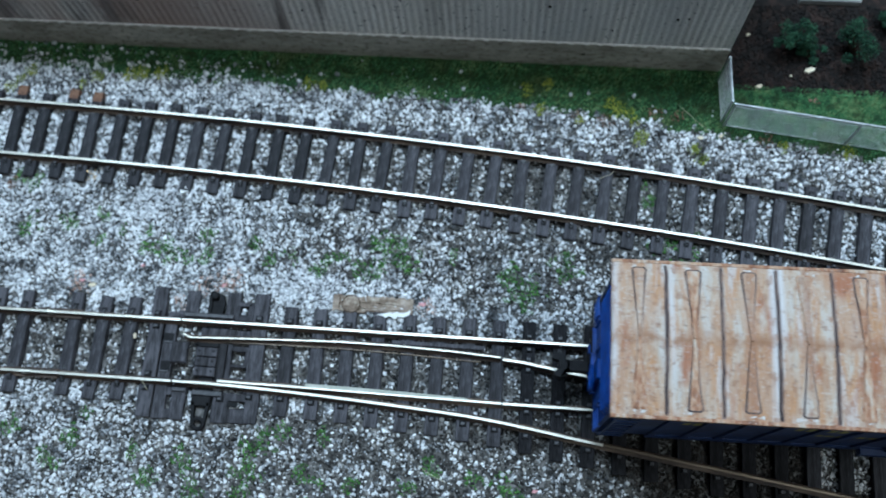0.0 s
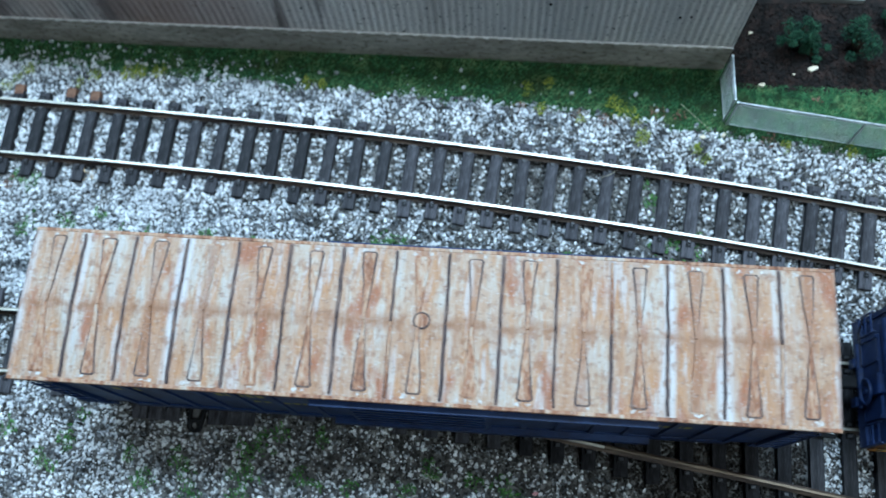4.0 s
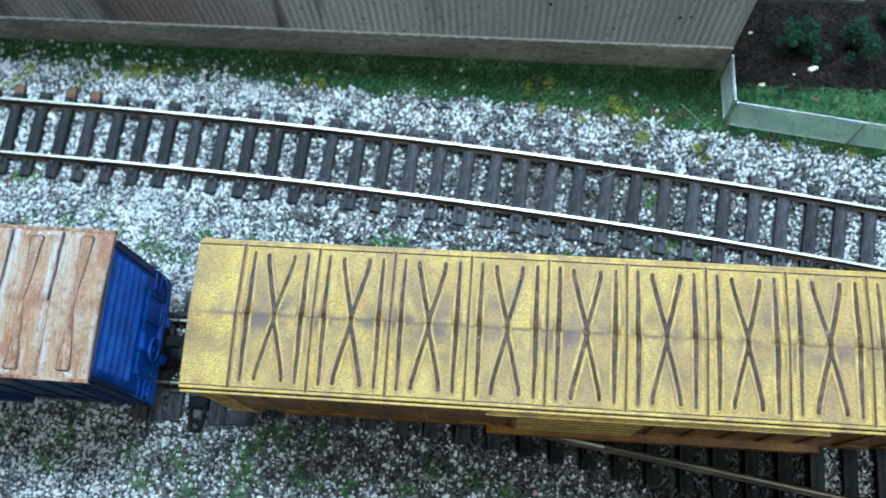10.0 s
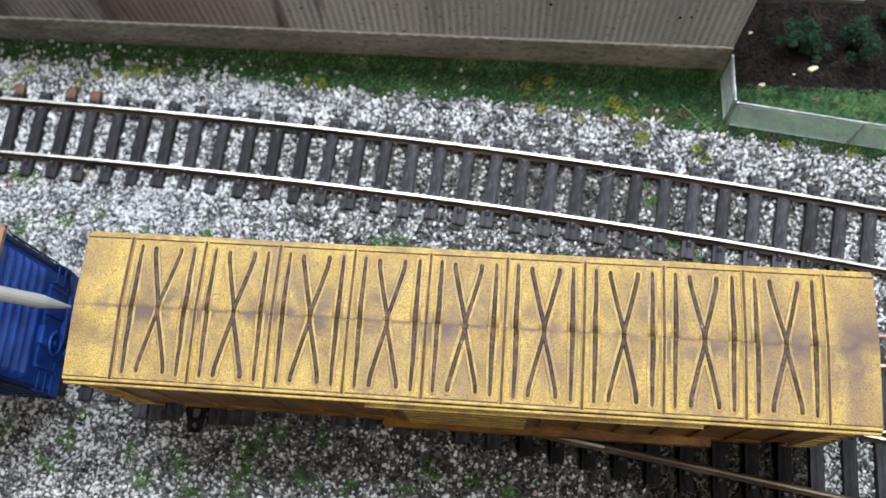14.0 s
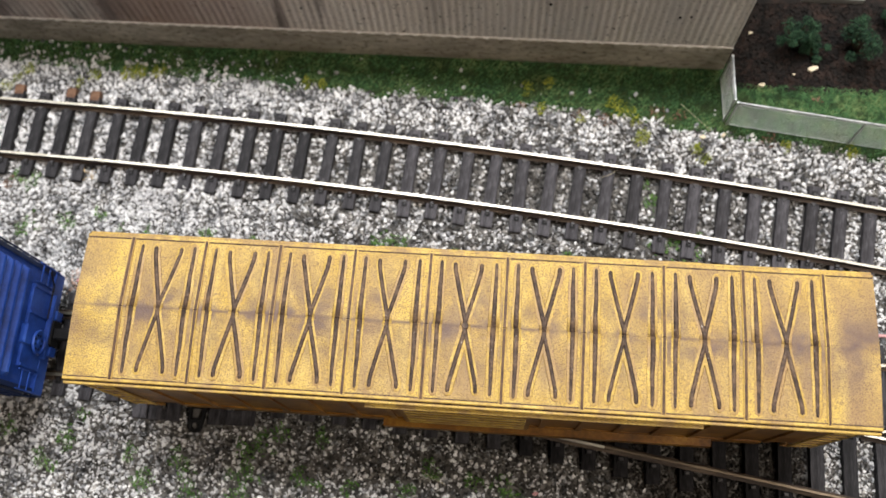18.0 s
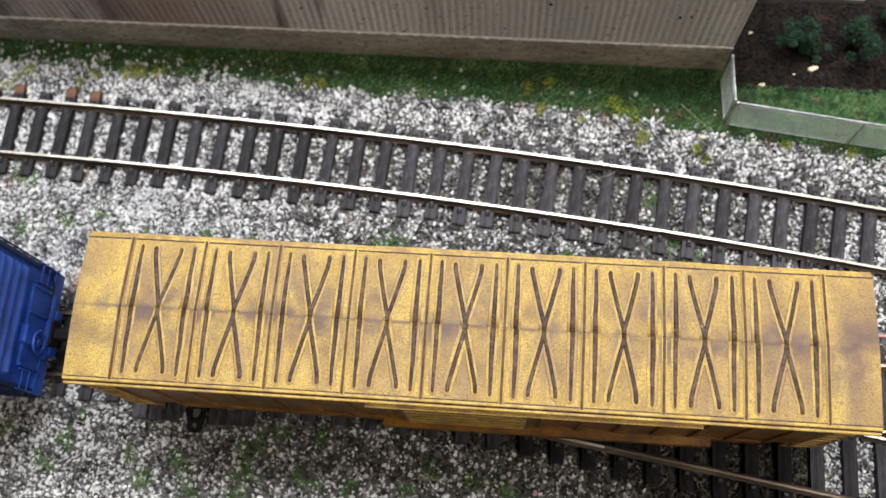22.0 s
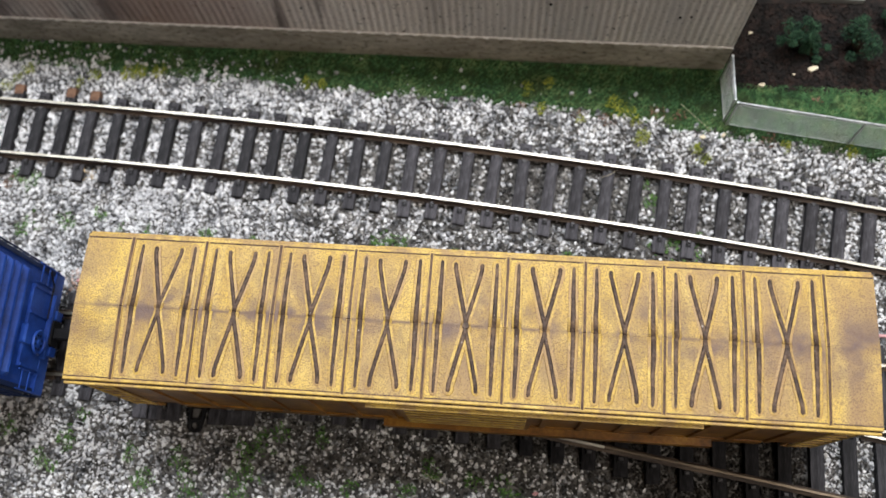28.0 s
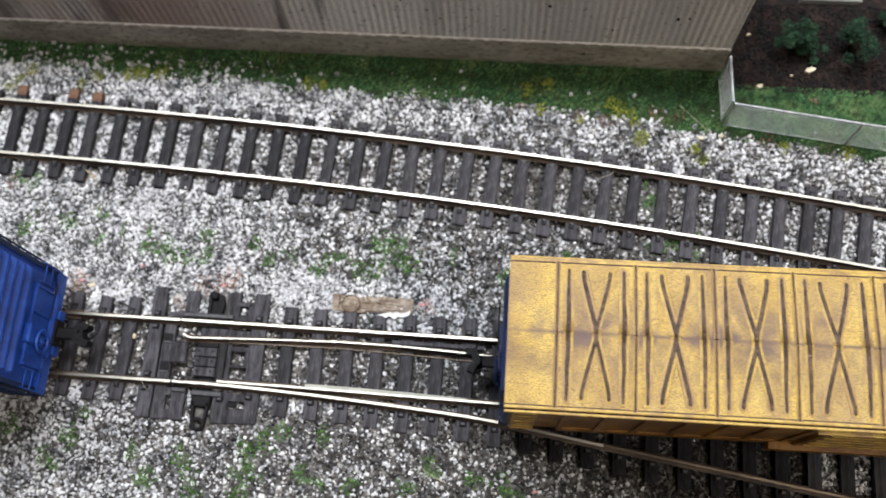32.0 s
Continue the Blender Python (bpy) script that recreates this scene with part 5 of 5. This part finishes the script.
def brake_wheel(car, side, x, y, z, material):
    """A dished brake wheel, the dark of its web's round holes put in as black discs."""
    w = empty("brake_wheel", 0, 0, 0)
    w.parent = car
    q = Euler((0, math.pi / 2, 0)).to_quaternion()
    part("rim", ring_tube(bmesh.new(), (x, y, z), q, 3.0, 0.42), material, w)
    bm = rod(bmesh.new(), (x - side * 0.55, y, z), (x - side * 0.15, y, z), 2.8, 24, 2.7)
    rod(bm, (x - side * 1.4, y, z), (x + side * 0.25, y, z), 0.7, 10)
    part("web", bm, material, w)
    for k in range(8):
        a = math.tau * (k + 0.5) / 8
        c = (y + 1.8 * math.cos(a), z + 1.8 * math.sin(a))
        part("hole", rod(bmesh.new(), (x - side * 0.2, *c), (x - side * 0.08, *c), 0.36, 10), M_BLACK, w)


def car_body(car, L, hb, m_side, m_trim, m_end, end_label, ribs_x, door, letters, proud=0.0, ledge=2.0):
    """Side walls with posts, ends, floor, sills, doors, ladders, steps; shared by both boxcars. proud: how far the ends stand out; ledge: the same for the lower door track."""
    zb, zt = 9.6, 49.4
    for s in (-1, 1):
        y0, y1 = sorted((s * hb, s * (hb - 1.2)))
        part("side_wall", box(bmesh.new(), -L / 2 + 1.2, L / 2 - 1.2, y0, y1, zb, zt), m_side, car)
        for x in ribs_x:
            ya, yb = sorted((s * hb, s * (hb + 0.55)))
            part("post", box(bmesh.new(), x - 0.7, x + 0.7, ya, yb, zb + 2.0, zt - 1.0), m_side, car)
        ya, yb = sorted((s * (hb - 0.3), s * (hb + 0.45)))
        part("side_sill", box(bmesh.new(), -L / 2 + 14, L / 2 - 14, ya, yb, zb - 3.0, zb + 1.6, 0.2), m_side, car)
        d = empty("door", 0, 0, 0)
        d.parent = car
        ya, yb = sorted((s * hb, s * (hb + 1.1)))
        part("door_panel", box(bmesh.new(), door[0], door[1], ya, yb, zb + 1.0, zt - 3.0, 0.2), m_side, d)
        for k in range(7):
            z = zb + 4.0 + k * 4.9
            ya2, yb2 = sorted((s * (hb + 1.1), s * (hb + 1.45)))
            part("door_rib", box(bmesh.new(), door[0] + 1.2, door[1] - 1.2, ya2, yb2, z, z + 1.5, 0.3), m_trim, d)
        ya, yb = sorted((s * hb, s * (hb + 2.5)))
        part("door_track", box(bmesh.new(), door[0] - 6, door[1] + 36, ya, yb, zt - 2.6, zt - 1.9, 0.1), m_trim, car)
        ya, yb = sorted((s * hb, s * (hb + ledge)))
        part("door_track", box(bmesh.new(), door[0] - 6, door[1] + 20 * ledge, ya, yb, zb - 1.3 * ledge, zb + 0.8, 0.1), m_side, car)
        for xs in (-1, 1):
            x0, x1 = sorted((xs * (L / 2 - 2.2), xs * (L / 2 - 7.4)))
            ladder(car, x0, x1, s * (hb + 0.9), zb + 1, zt - 6, 7, m_trim)
            bm = bmesh.new()
            for xx in (x0, x1):
                rod(bm, (xx, s * hb, zb + 0.5), (xx, s * hb, zb - 5), 0.3, 6)
            rod(bm, (x0, s * hb, zb - 5), (x1, s * hb, zb - 5), 0.35, 6)
            part("step", bm, m_side, car)
    for s in (-1, 1):
        ribbed_end(s, L, hb, zb + 1.5, zt, 6, m_end, car, end_label, proud)
        xe = s * (L / 2 - 1.9 + proud)
        x0, x1 = sorted((xe - s * 1.0, xe + s * 1.1))
        part("end_sill", box(bmesh.new(), x0, x1, -hb, hb, zb - 2.5, zb + 2.2, 0.2), m_end, car)
        for ys in (-1, 1):
            ya, yb = sorted((ys * hb, ys * (hb - 5.0)))
            ladder(car, ya, yb, xe + s * 1.25, zb + 1, zb + 12, 3, m_end, along="y")
            part("corner_post", box(bmesh.new(), *sorted((xe - s * 0.6, xe + s * 0.5)), *sorted((ys * hb, ys * (hb - 1.3))), zb, zt), m_end, car)
        x0, x1 = sorted((xe, xe + s * 0.9))
        part("end_panel", box(bmesh.new(), x0, x1, -hb + 5.6, hb - 5.6, zb + 2.2, zb + 12.2, 0.2), m_end, car)
        for yy in (-hb + 6.2, -hb + 20.0, hb - 6.2):
            part("stiffener", box(bmesh.new(), *sorted((xe + s * 0.9, xe + s * 1.3)), yy - 0.4, yy + 0.4, zb + 2.4, zb + 12.0, 0.1), m_end, car)
        x0, x1 = sorted((xe, xe + s * 2.3))
        part("crossover_platform", box(bmesh.new(), x0, x1, -hb + 9.2, hb - 6.4, zb + 1.6, zb + 2.5, 0.15), m_end, car)
        for yy in (-4.9, 4.9):
            part("draft_flange", box(bmesh.new(), *sorted((xe + s * 0.5, xe + s * 2.6)), yy - 1.2, yy + 1.2, zb - 2.4, zb + 0.8, 0.2), m_end, car)
        x0, x1 = sorted((xe, xe + s * 1.9))
        part("brake_housing", box(bmesh.new(), x0, x1, -hb + 11.5, -hb + 16.5, zb + 6.5, zb + 13.5, 0.4), m_end, car)
        brake_wheel(car, s, xe + s * 2.7, -hb + 12.6, zb + 7.6, m_end)
        bm = rod(bmesh.new(), (xe + s * 2.4, 3.0, zb + 5), (xe + s * 2.4, 12.0, zb + 5), 0.25, 6)
        rod(bm, (xe + s * 2.4, 12.0, zb + 5), (xe + s * 2.4, 15.0, zb + 8), 0.25, 6)
        part("cut_lever", bm, M_BLACK, car)
        coupler(car, s, L / 2 - 0.4)
    part("floor", box(bmesh.new(), -L / 2 + 1.5, L / 2 - 1.5, -hb + 1.2, hb - 1.2, zb, zb + 1.6), M_BLACK, car)
    part("centre_sill", box(bmesh.new(), -L / 2 + 8, L / 2 - 8, -2.6, 2.6, zb - 2.4, zb, 0.2), M_BLACK, car)
    for x, z0, z1, y0, n in letters:
        for k in range(n):
            part("lettering", box(bmesh.new(), x + k * 2.4, x + k * 2.4 + 1.6, -hb - 0.06, -hb + 0.3, z0, z1), M_LET, car)
    sets = []
    for x in (-62, 62):
        sets += truck(car, x)
    return sets


def blue_boxcar():
    car = empty("boxcar", 0, 0, 0)
    tagged(car, "blue ribbed-side model boxcar with a rusted galvanised roof", "freight car", group="train")
    L, hw, ze, zr = 180.7, 17.6, 50.4, 51.5
    sets = car_body(car, L, 16.5, M_BLUESHADE, M_BLUESHADE, M_BLUE, "blue ribbed end wall", [x for x in np.arange(-84, 85, 8.4) if abs(x) > 18], (-17, 17),
                    [(-72, 34, 38, 0, 3), (-47, 35, 39, 0, 5), (-40, 27, 29.5, 0, 6), (28, 34, 38, 0, 4), (52, 30, 33, 0, 5)])
    for k in (0, 1, 2, 4, 5, 6, 7, 8, 9):
        part("lettering", box(bmesh.new(), L / 2 - 1.95, L / 2 - 1.8, 13.4 - 1.15 * k, 14.2 - 1.15 * k, 46.4, 48.3), M_LET, car)
    r = part("roof", roof_sheet(hw, L, ze, zr), M_RROOF, car, "rusted galvanised roof sheet")
    for s in (-1, 1):
        ya, yb = sorted((s * (hw + 0.12), s * (hw - 0.7)))
        part("eave", box(bmesh.new(), -L / 2, L / 2, ya, yb, ze - 1.0, ze + 0.18, 0.12), M_RDARK, r, "rust-brown eave strip")
    pitch = L / 15
    rng = random.Random(12)
    for k in range(1, 15):
        x = -L / 2 + pitch * k
        for s in (-1, 1):
            line = [(x + (rng.uniform(-0.16, 0.16) if i else 0.0), s * (hw - 1.3) * i / 7) for i in range(8)]
            smooth(part("seam", swept_rib(line, rng.uniform(0.26, 0.42), rng.uniform(0.3, 0.5), hw, ze, zr), M_RDARK if rng.random() < 0.25 else M_SEAM, r))
    for k in range(15):
        x = -L / 2 + pitch * (k + 0.5) + rng.uniform(-0.15, 0.15)
        for s in (-1, 1):
            q = [rng.uniform(-0.14, 0.14) for _ in range(10)]
            o = rng.uniform(2.0, 2.6)
            side = lambda g, d: [(x + g * (0.35 + (1.1 + d) * u) + q[i + (5 if g > 0 else 0)], s * (hw - o) * u) for i, u in enumerate((0.0, 0.3, 0.55, 0.8, 1.0))]
            rim = side(1, 0.42) + [(x + 1.4, s * (hw - o + 0.55)), (x - 1.4, s * (hw - o + 0.55))] + side(-1, 0.42)[::-1]
            face = side(1, 0.0) + [(x + 1.0, s * (hw - o + 0.25)), (x - 1.0, s * (hw - o + 0.25))] + side(-1, 0.0)[::-1]
            p = part("pressed_panel", on_roof(rim, hw, ze, zr, 0.14), M_SEAM if rng.random() < 0.6 else M_RDARK, r)
            part("panel_face", on_roof(face, hw, ze, zr, 0.30), M_RROOF if rng.random() < 0.35 else M_RDARK, p, "rust-streaked raised face")
    for k in range(15):
        for s in (-1, 1):
            for _ in range(rng.choice((1, 2, 3))):
                x = -L / 2 + pitch * (k + 0.5) + rng.uniform(-2.6, 2.6)
                w, d = rng.uniform(0.4, 1.1), rng.uniform(0.3, 0.8)
                pts = []
                for i in range(15):
                    a = math.tau * i / 15
                    t = rng.uniform(0.4, 1.2)
                    pts.append((x + w * t * math.cos(a), s * (hw - rng.uniform(1.4, 1.6)) + d * t * math.sin(a)))
                part("bare_patch", on_roof(pts, hw, ze, zr, 0.03), M_GALV, r, "bare pale galvanised patch")
    part("plug_rim", ring_tube(bmesh.new(), (0.8, 0.6, zr + 0.1), Euler((0, 0, 0)).to_quaternion(), 1.75, 0.22), M_SEAM, r)
    bm = rod(bmesh.new(), (0.8, 0.6, zr - 0.4), (0.8, 0.6, zr + 0.35), 1.7, 20, 1.55)
    part("roof_plug", bm, M_RDARK, r, "round rusty plug")
    return car, sets


def yellow_boxcar():
    car = empty("boxcar", 0, 0, 0)
    tagged(car, "weathered yellow model boxcar with cross-ribbed roof and blue ends", "freight car", group="train")
    L, hw, ze, zr = 176.4, 16.3, 50.4, 51.5
    # sides take the shaded yellow, trim a brighter one where light catches it
    sets = car_body(car, L, 16.0, M_YSHADE, M_YLIP, M_NAVY, "dark blue ribbed end wall", [x for x in np.arange(-83, 84, 9.3) if abs(x) > 17], (-15, 16), [], proud=1.4, ledge=2.3)
    r = part("roof", roof_sheet(hw, L, ze, zr), M_YEL, car, "yellow roof sheet with sooty ridge")
    for s in (-1, 1):
        # thin dark strips in the rib colour mark the gaps between yellow eave beads
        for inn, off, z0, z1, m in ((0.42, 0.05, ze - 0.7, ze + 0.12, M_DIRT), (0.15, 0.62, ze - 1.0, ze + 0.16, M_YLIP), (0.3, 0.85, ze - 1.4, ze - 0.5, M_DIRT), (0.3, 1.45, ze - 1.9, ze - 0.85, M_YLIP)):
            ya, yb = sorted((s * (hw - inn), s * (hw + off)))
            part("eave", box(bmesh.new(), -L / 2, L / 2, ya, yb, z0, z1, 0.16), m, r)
    a = 17.2
    for k in range(10):
        x = -4.5 * a + a * k
        for s in (-1, 1):
            part("seam", on_roof([(x - 0.62, 0.0), (x + 0.62, 0.0), (x + 0.62, s * (hw + 0.1)), (x - 0.62, s * (hw + 0.1))], hw, ze, zr, 0.26), M_YLIP, r)
            part("seam_groove", on_roof([(x - 0.40, 0.0), (x + 0.40, 0.0), (x + 0.38, s * (hw + 0.2)), (x - 0.38, s * (hw + 0.2))], hw, ze, zr, 0.30), M_YSEAM, r)
    rng = random.Random(8)
    for k in range(9):
        xc = -4 * a + a * k
        for s in (-1, 1):
            lines = []
            for dx in (-6.1, 6.1):
                x = xc + dx + rng.uniform(-0.12, 0.12)
                lines.append(([(x, 0.0), (x + rng.uniform(-0.1, 0.1), s * 4), (x + rng.uniform(-0.1, 0.1), s * 8), (x + rng.uniform(-0.06, 0.06), s * 11.5), (x, s * (hw - 1.9))], 0.60, 0.42))
            for dx in (-1, 1):
                e = xc + dx * (2.9 + rng.uniform(-0.12, 0.12))
                lines.append(([(xc, 0.0), (xc + dx * 0.12, s * 1.4), (xc + dx * 0.5, s * 2.9), (xc + dx * 1.35, s * 6.2), (xc + dx * 2.1, s * 9.4), (xc + dx * 2.62, s * 11.6), (e, s * 13.0), (e + dx * 0.05, s * (hw - 2.2))], 0.50, 0.0))
            for line, w, taper in lines:
                w *= rng.uniform(0.92, 1.08)
                smooth(part("rib_bank", swept_rib(line, w + rng.uniform(0.4, 0.75), 0.08, hw, ze, zr, taper * 0.5), M_YBANK, r, "rubbed bright yellow edge of a rib"))
                smooth(part("rib", swept_rib(line, w, 0.36, hw, ze, zr, taper), M_DIRT, r, "grimy raised rib"))
    part("roof_plug", rod(bmesh.new(), (0, 0, zr - 0.3), (0, 0, zr + 0.5), 0.85, 14, 0.7), M_DIRT, r)
    hose = bmesh.new()
    for a, b in (((88, 11, 9), (94, 12, 8)), ((94, 12, 8), (107, 13.5, 7)), ((107, 13.5, 7), (112, 13, 8.5))):
        rod(hose, a, b, 0.45, 8)
    part("air_hose", hose, M_PINK, car, "small red air hose")
    return car, sets


def skewer():
    """A pale pointed stick that parts the couplers."""
    bm = rod(bmesh.new(), (0, 0, 9), (0, 0, 190), 1.6, 14)
    rod(bm, (0, 0, 0), (0, 0, 9), 0.35, 14, 1.6)
    ob = part("pointed_stick", bm, M_BAMBOO)
    return tagged(ob, "pale pointed wooden stick that reaches in between the cars", "stick")


# ---- assembly ----
building()
fence()
shrub(82.5, 147.5, 6.0, 13.0, 31, "dark green foam shrub in the mulch bed")
shrub(88.0, 144.5, 3.6, 5.5, 32, "small dark green foam shrub in the mulch bed")
shrub(101.5, 145.5, 8.2, 14.0, 33, "dark green foam shrub in the mulch bed")
shrub(111.0, 156, 4.0, 6.0, 34, "small dark green foam shrub in the mulch bed")
slab()
curved_track()
turnout()
debris()
scatter()
blue, blue_sets = blue_boxcar()
yellow, yellow_sets = yellow_boxcar()
stick = skewer()


def path_y(x):
    return 42.3 + 0.012 * max(0.0, x)


def car_pose(x):
    """A car whose trucks stand on the track, its centre at x."""
    a, b = path_y(x - 62), path_y(x + 62)
    return pose(x * MM, (a + b) / 2 * MM, 3.3 * MM, 0, 0, math.degrees(math.atan2(b - a, 124)))


# how far the train has still to roll, in mm, second by second
ROLL = [(0, 321.4), (0.5, 304.5), (1, 287.8), (1.5, 271.2), (2, 254.3), (2.5, 238.1), (3, 221.2), (3.5, 204.5), (4, 188.5), (4.5, 173.0), (5, 157.8), (5.5, 143.0), (6, 128.4), (6.5, 113.8),
        (7, 99.3), (7.5, 85.3), (8, 72.6), (8.5, 60.2), (9, 47.9), (9.5, 36.6), (10, 26.4), (10.5, 17.5), (11, 8.9), (11.3, 4.8), (11.5, 2.4), (11.75, 0.5), (12, 0.0), (12.3, 0.0)]
BACK = [(27.8, 0.0), (28.0, 0.1), (28.2, 2.2), (28.5, 7.9), (29, 19.8), (29.5, 33.0), (30, 45.7), (30.5, 58.5), (31, 71.0), (31.5, 84.3), (32, 97.6)]
NUDGE = [(16.55, 0.0), (16.75, -0.8), (16.9, -2.5), (17.1, -4.5), (17.4, -4.4), (32.0, -4.4)]


def roll_wheels(sets, rows):
    """Wheels turn with the way their car has gone, a row at least every quarter turn."""
    ts, xs = [r[0] for r in rows], [r[1] for r in rows]
    for w, ax in sets:
        out = []
        for (t0, x0), (t1, x1) in zip(rows, rows[1:]):
            n = max(1, math.ceil(abs(x1 - x0) / 5.2 / 1.2))
            for k in range(n):
                out.append((t0 + (t1 - t0) * k / n, x0 + (x1 - x0) * k / n))
        out.append(rows[-1])
        walk(w, [(t, pose(ax * MM, 0, 5.2 * MM) @ Matrix.Rotation(x / 5.2, 4, "Y")) for t, x in out])


def motions():
    yrows = [(t, -7.8 + s) for t, s in ROLL + BACK]
    brows = [(t, -206.7 + s) for t, s in ROLL + NUDGE]
    walk(yellow, [(t, car_pose(x)) for t, x in yrows])
    walk(blue, [(t, car_pose(x)) for t, x in brows])
    roll_wheels(yellow_sets, yrows)
    roll_wheels(blue_sets, brows)
    # the stick: its point, and the way its shaft leans
    lean = Vector(STICK_LEAN).normalized().to_track_quat("Z", "Y").to_matrix().to_4x4()
    tip = lambda x, y, z: Matrix.Translation((x * MM, y * MM, z * MM)) @ lean
    rest = lambda a: Matrix.Translation((-0.30, -0.09, 0.0024)) @ Matrix.Rotation(math.radians(a), 4, "X")
    walk(stick, [(0.0, rest(90)), (12.3, rest(90)), (12.6, Matrix.Translation((-0.28, -0.05, 0.06)) @ Matrix.Rotation(math.radians(45), 4, "X")), (13.0, tip(-210, 10, 120)), (13.1, tip(-150, 14, 115)), (13.2, tip(-71, 18, 110)), (13.3, tip(-160, 26, 105)), (13.5, tip(-150, 38, 70)),
                 (13.6, tip(-120.1, 38.6, 49)), (13.7, tip(-111.6, 36.0, 48)), (13.8, tip(-104.3, 37.7, 47)), (14.0, tip(-101.9, 43.4, 44)), (14.2, tip(-102.5, 44.0, 38)), (14.4, tip(-105, 42.5, 28)), (14.5, tip(-105.5, 41.5, 22)), (14.8, tip(-106, 41.5, 14)),
                 (16.5, tip(-106, 41.5, 14)), (16.7, tip(-107, 42.0, 14)), (17.0, tip(-107, 43.0, 14)), (17.2, tip(-107, 44.0, 15)), (17.3, tip(-105, 35, 45)), (17.4, tip(-165, 30, 90)), (17.6, tip(-210, 20, 120)), (18.0, Matrix.Translation((-0.28, -0.05, 0.06)) @ Matrix.Rotation(math.radians(45), 4, "X")), (18.4, rest(90)), (18.8, rest(90)), (32.0, rest(90))])


STICK_LEAN = (-0.30, -0.10, 0.95)
motions()
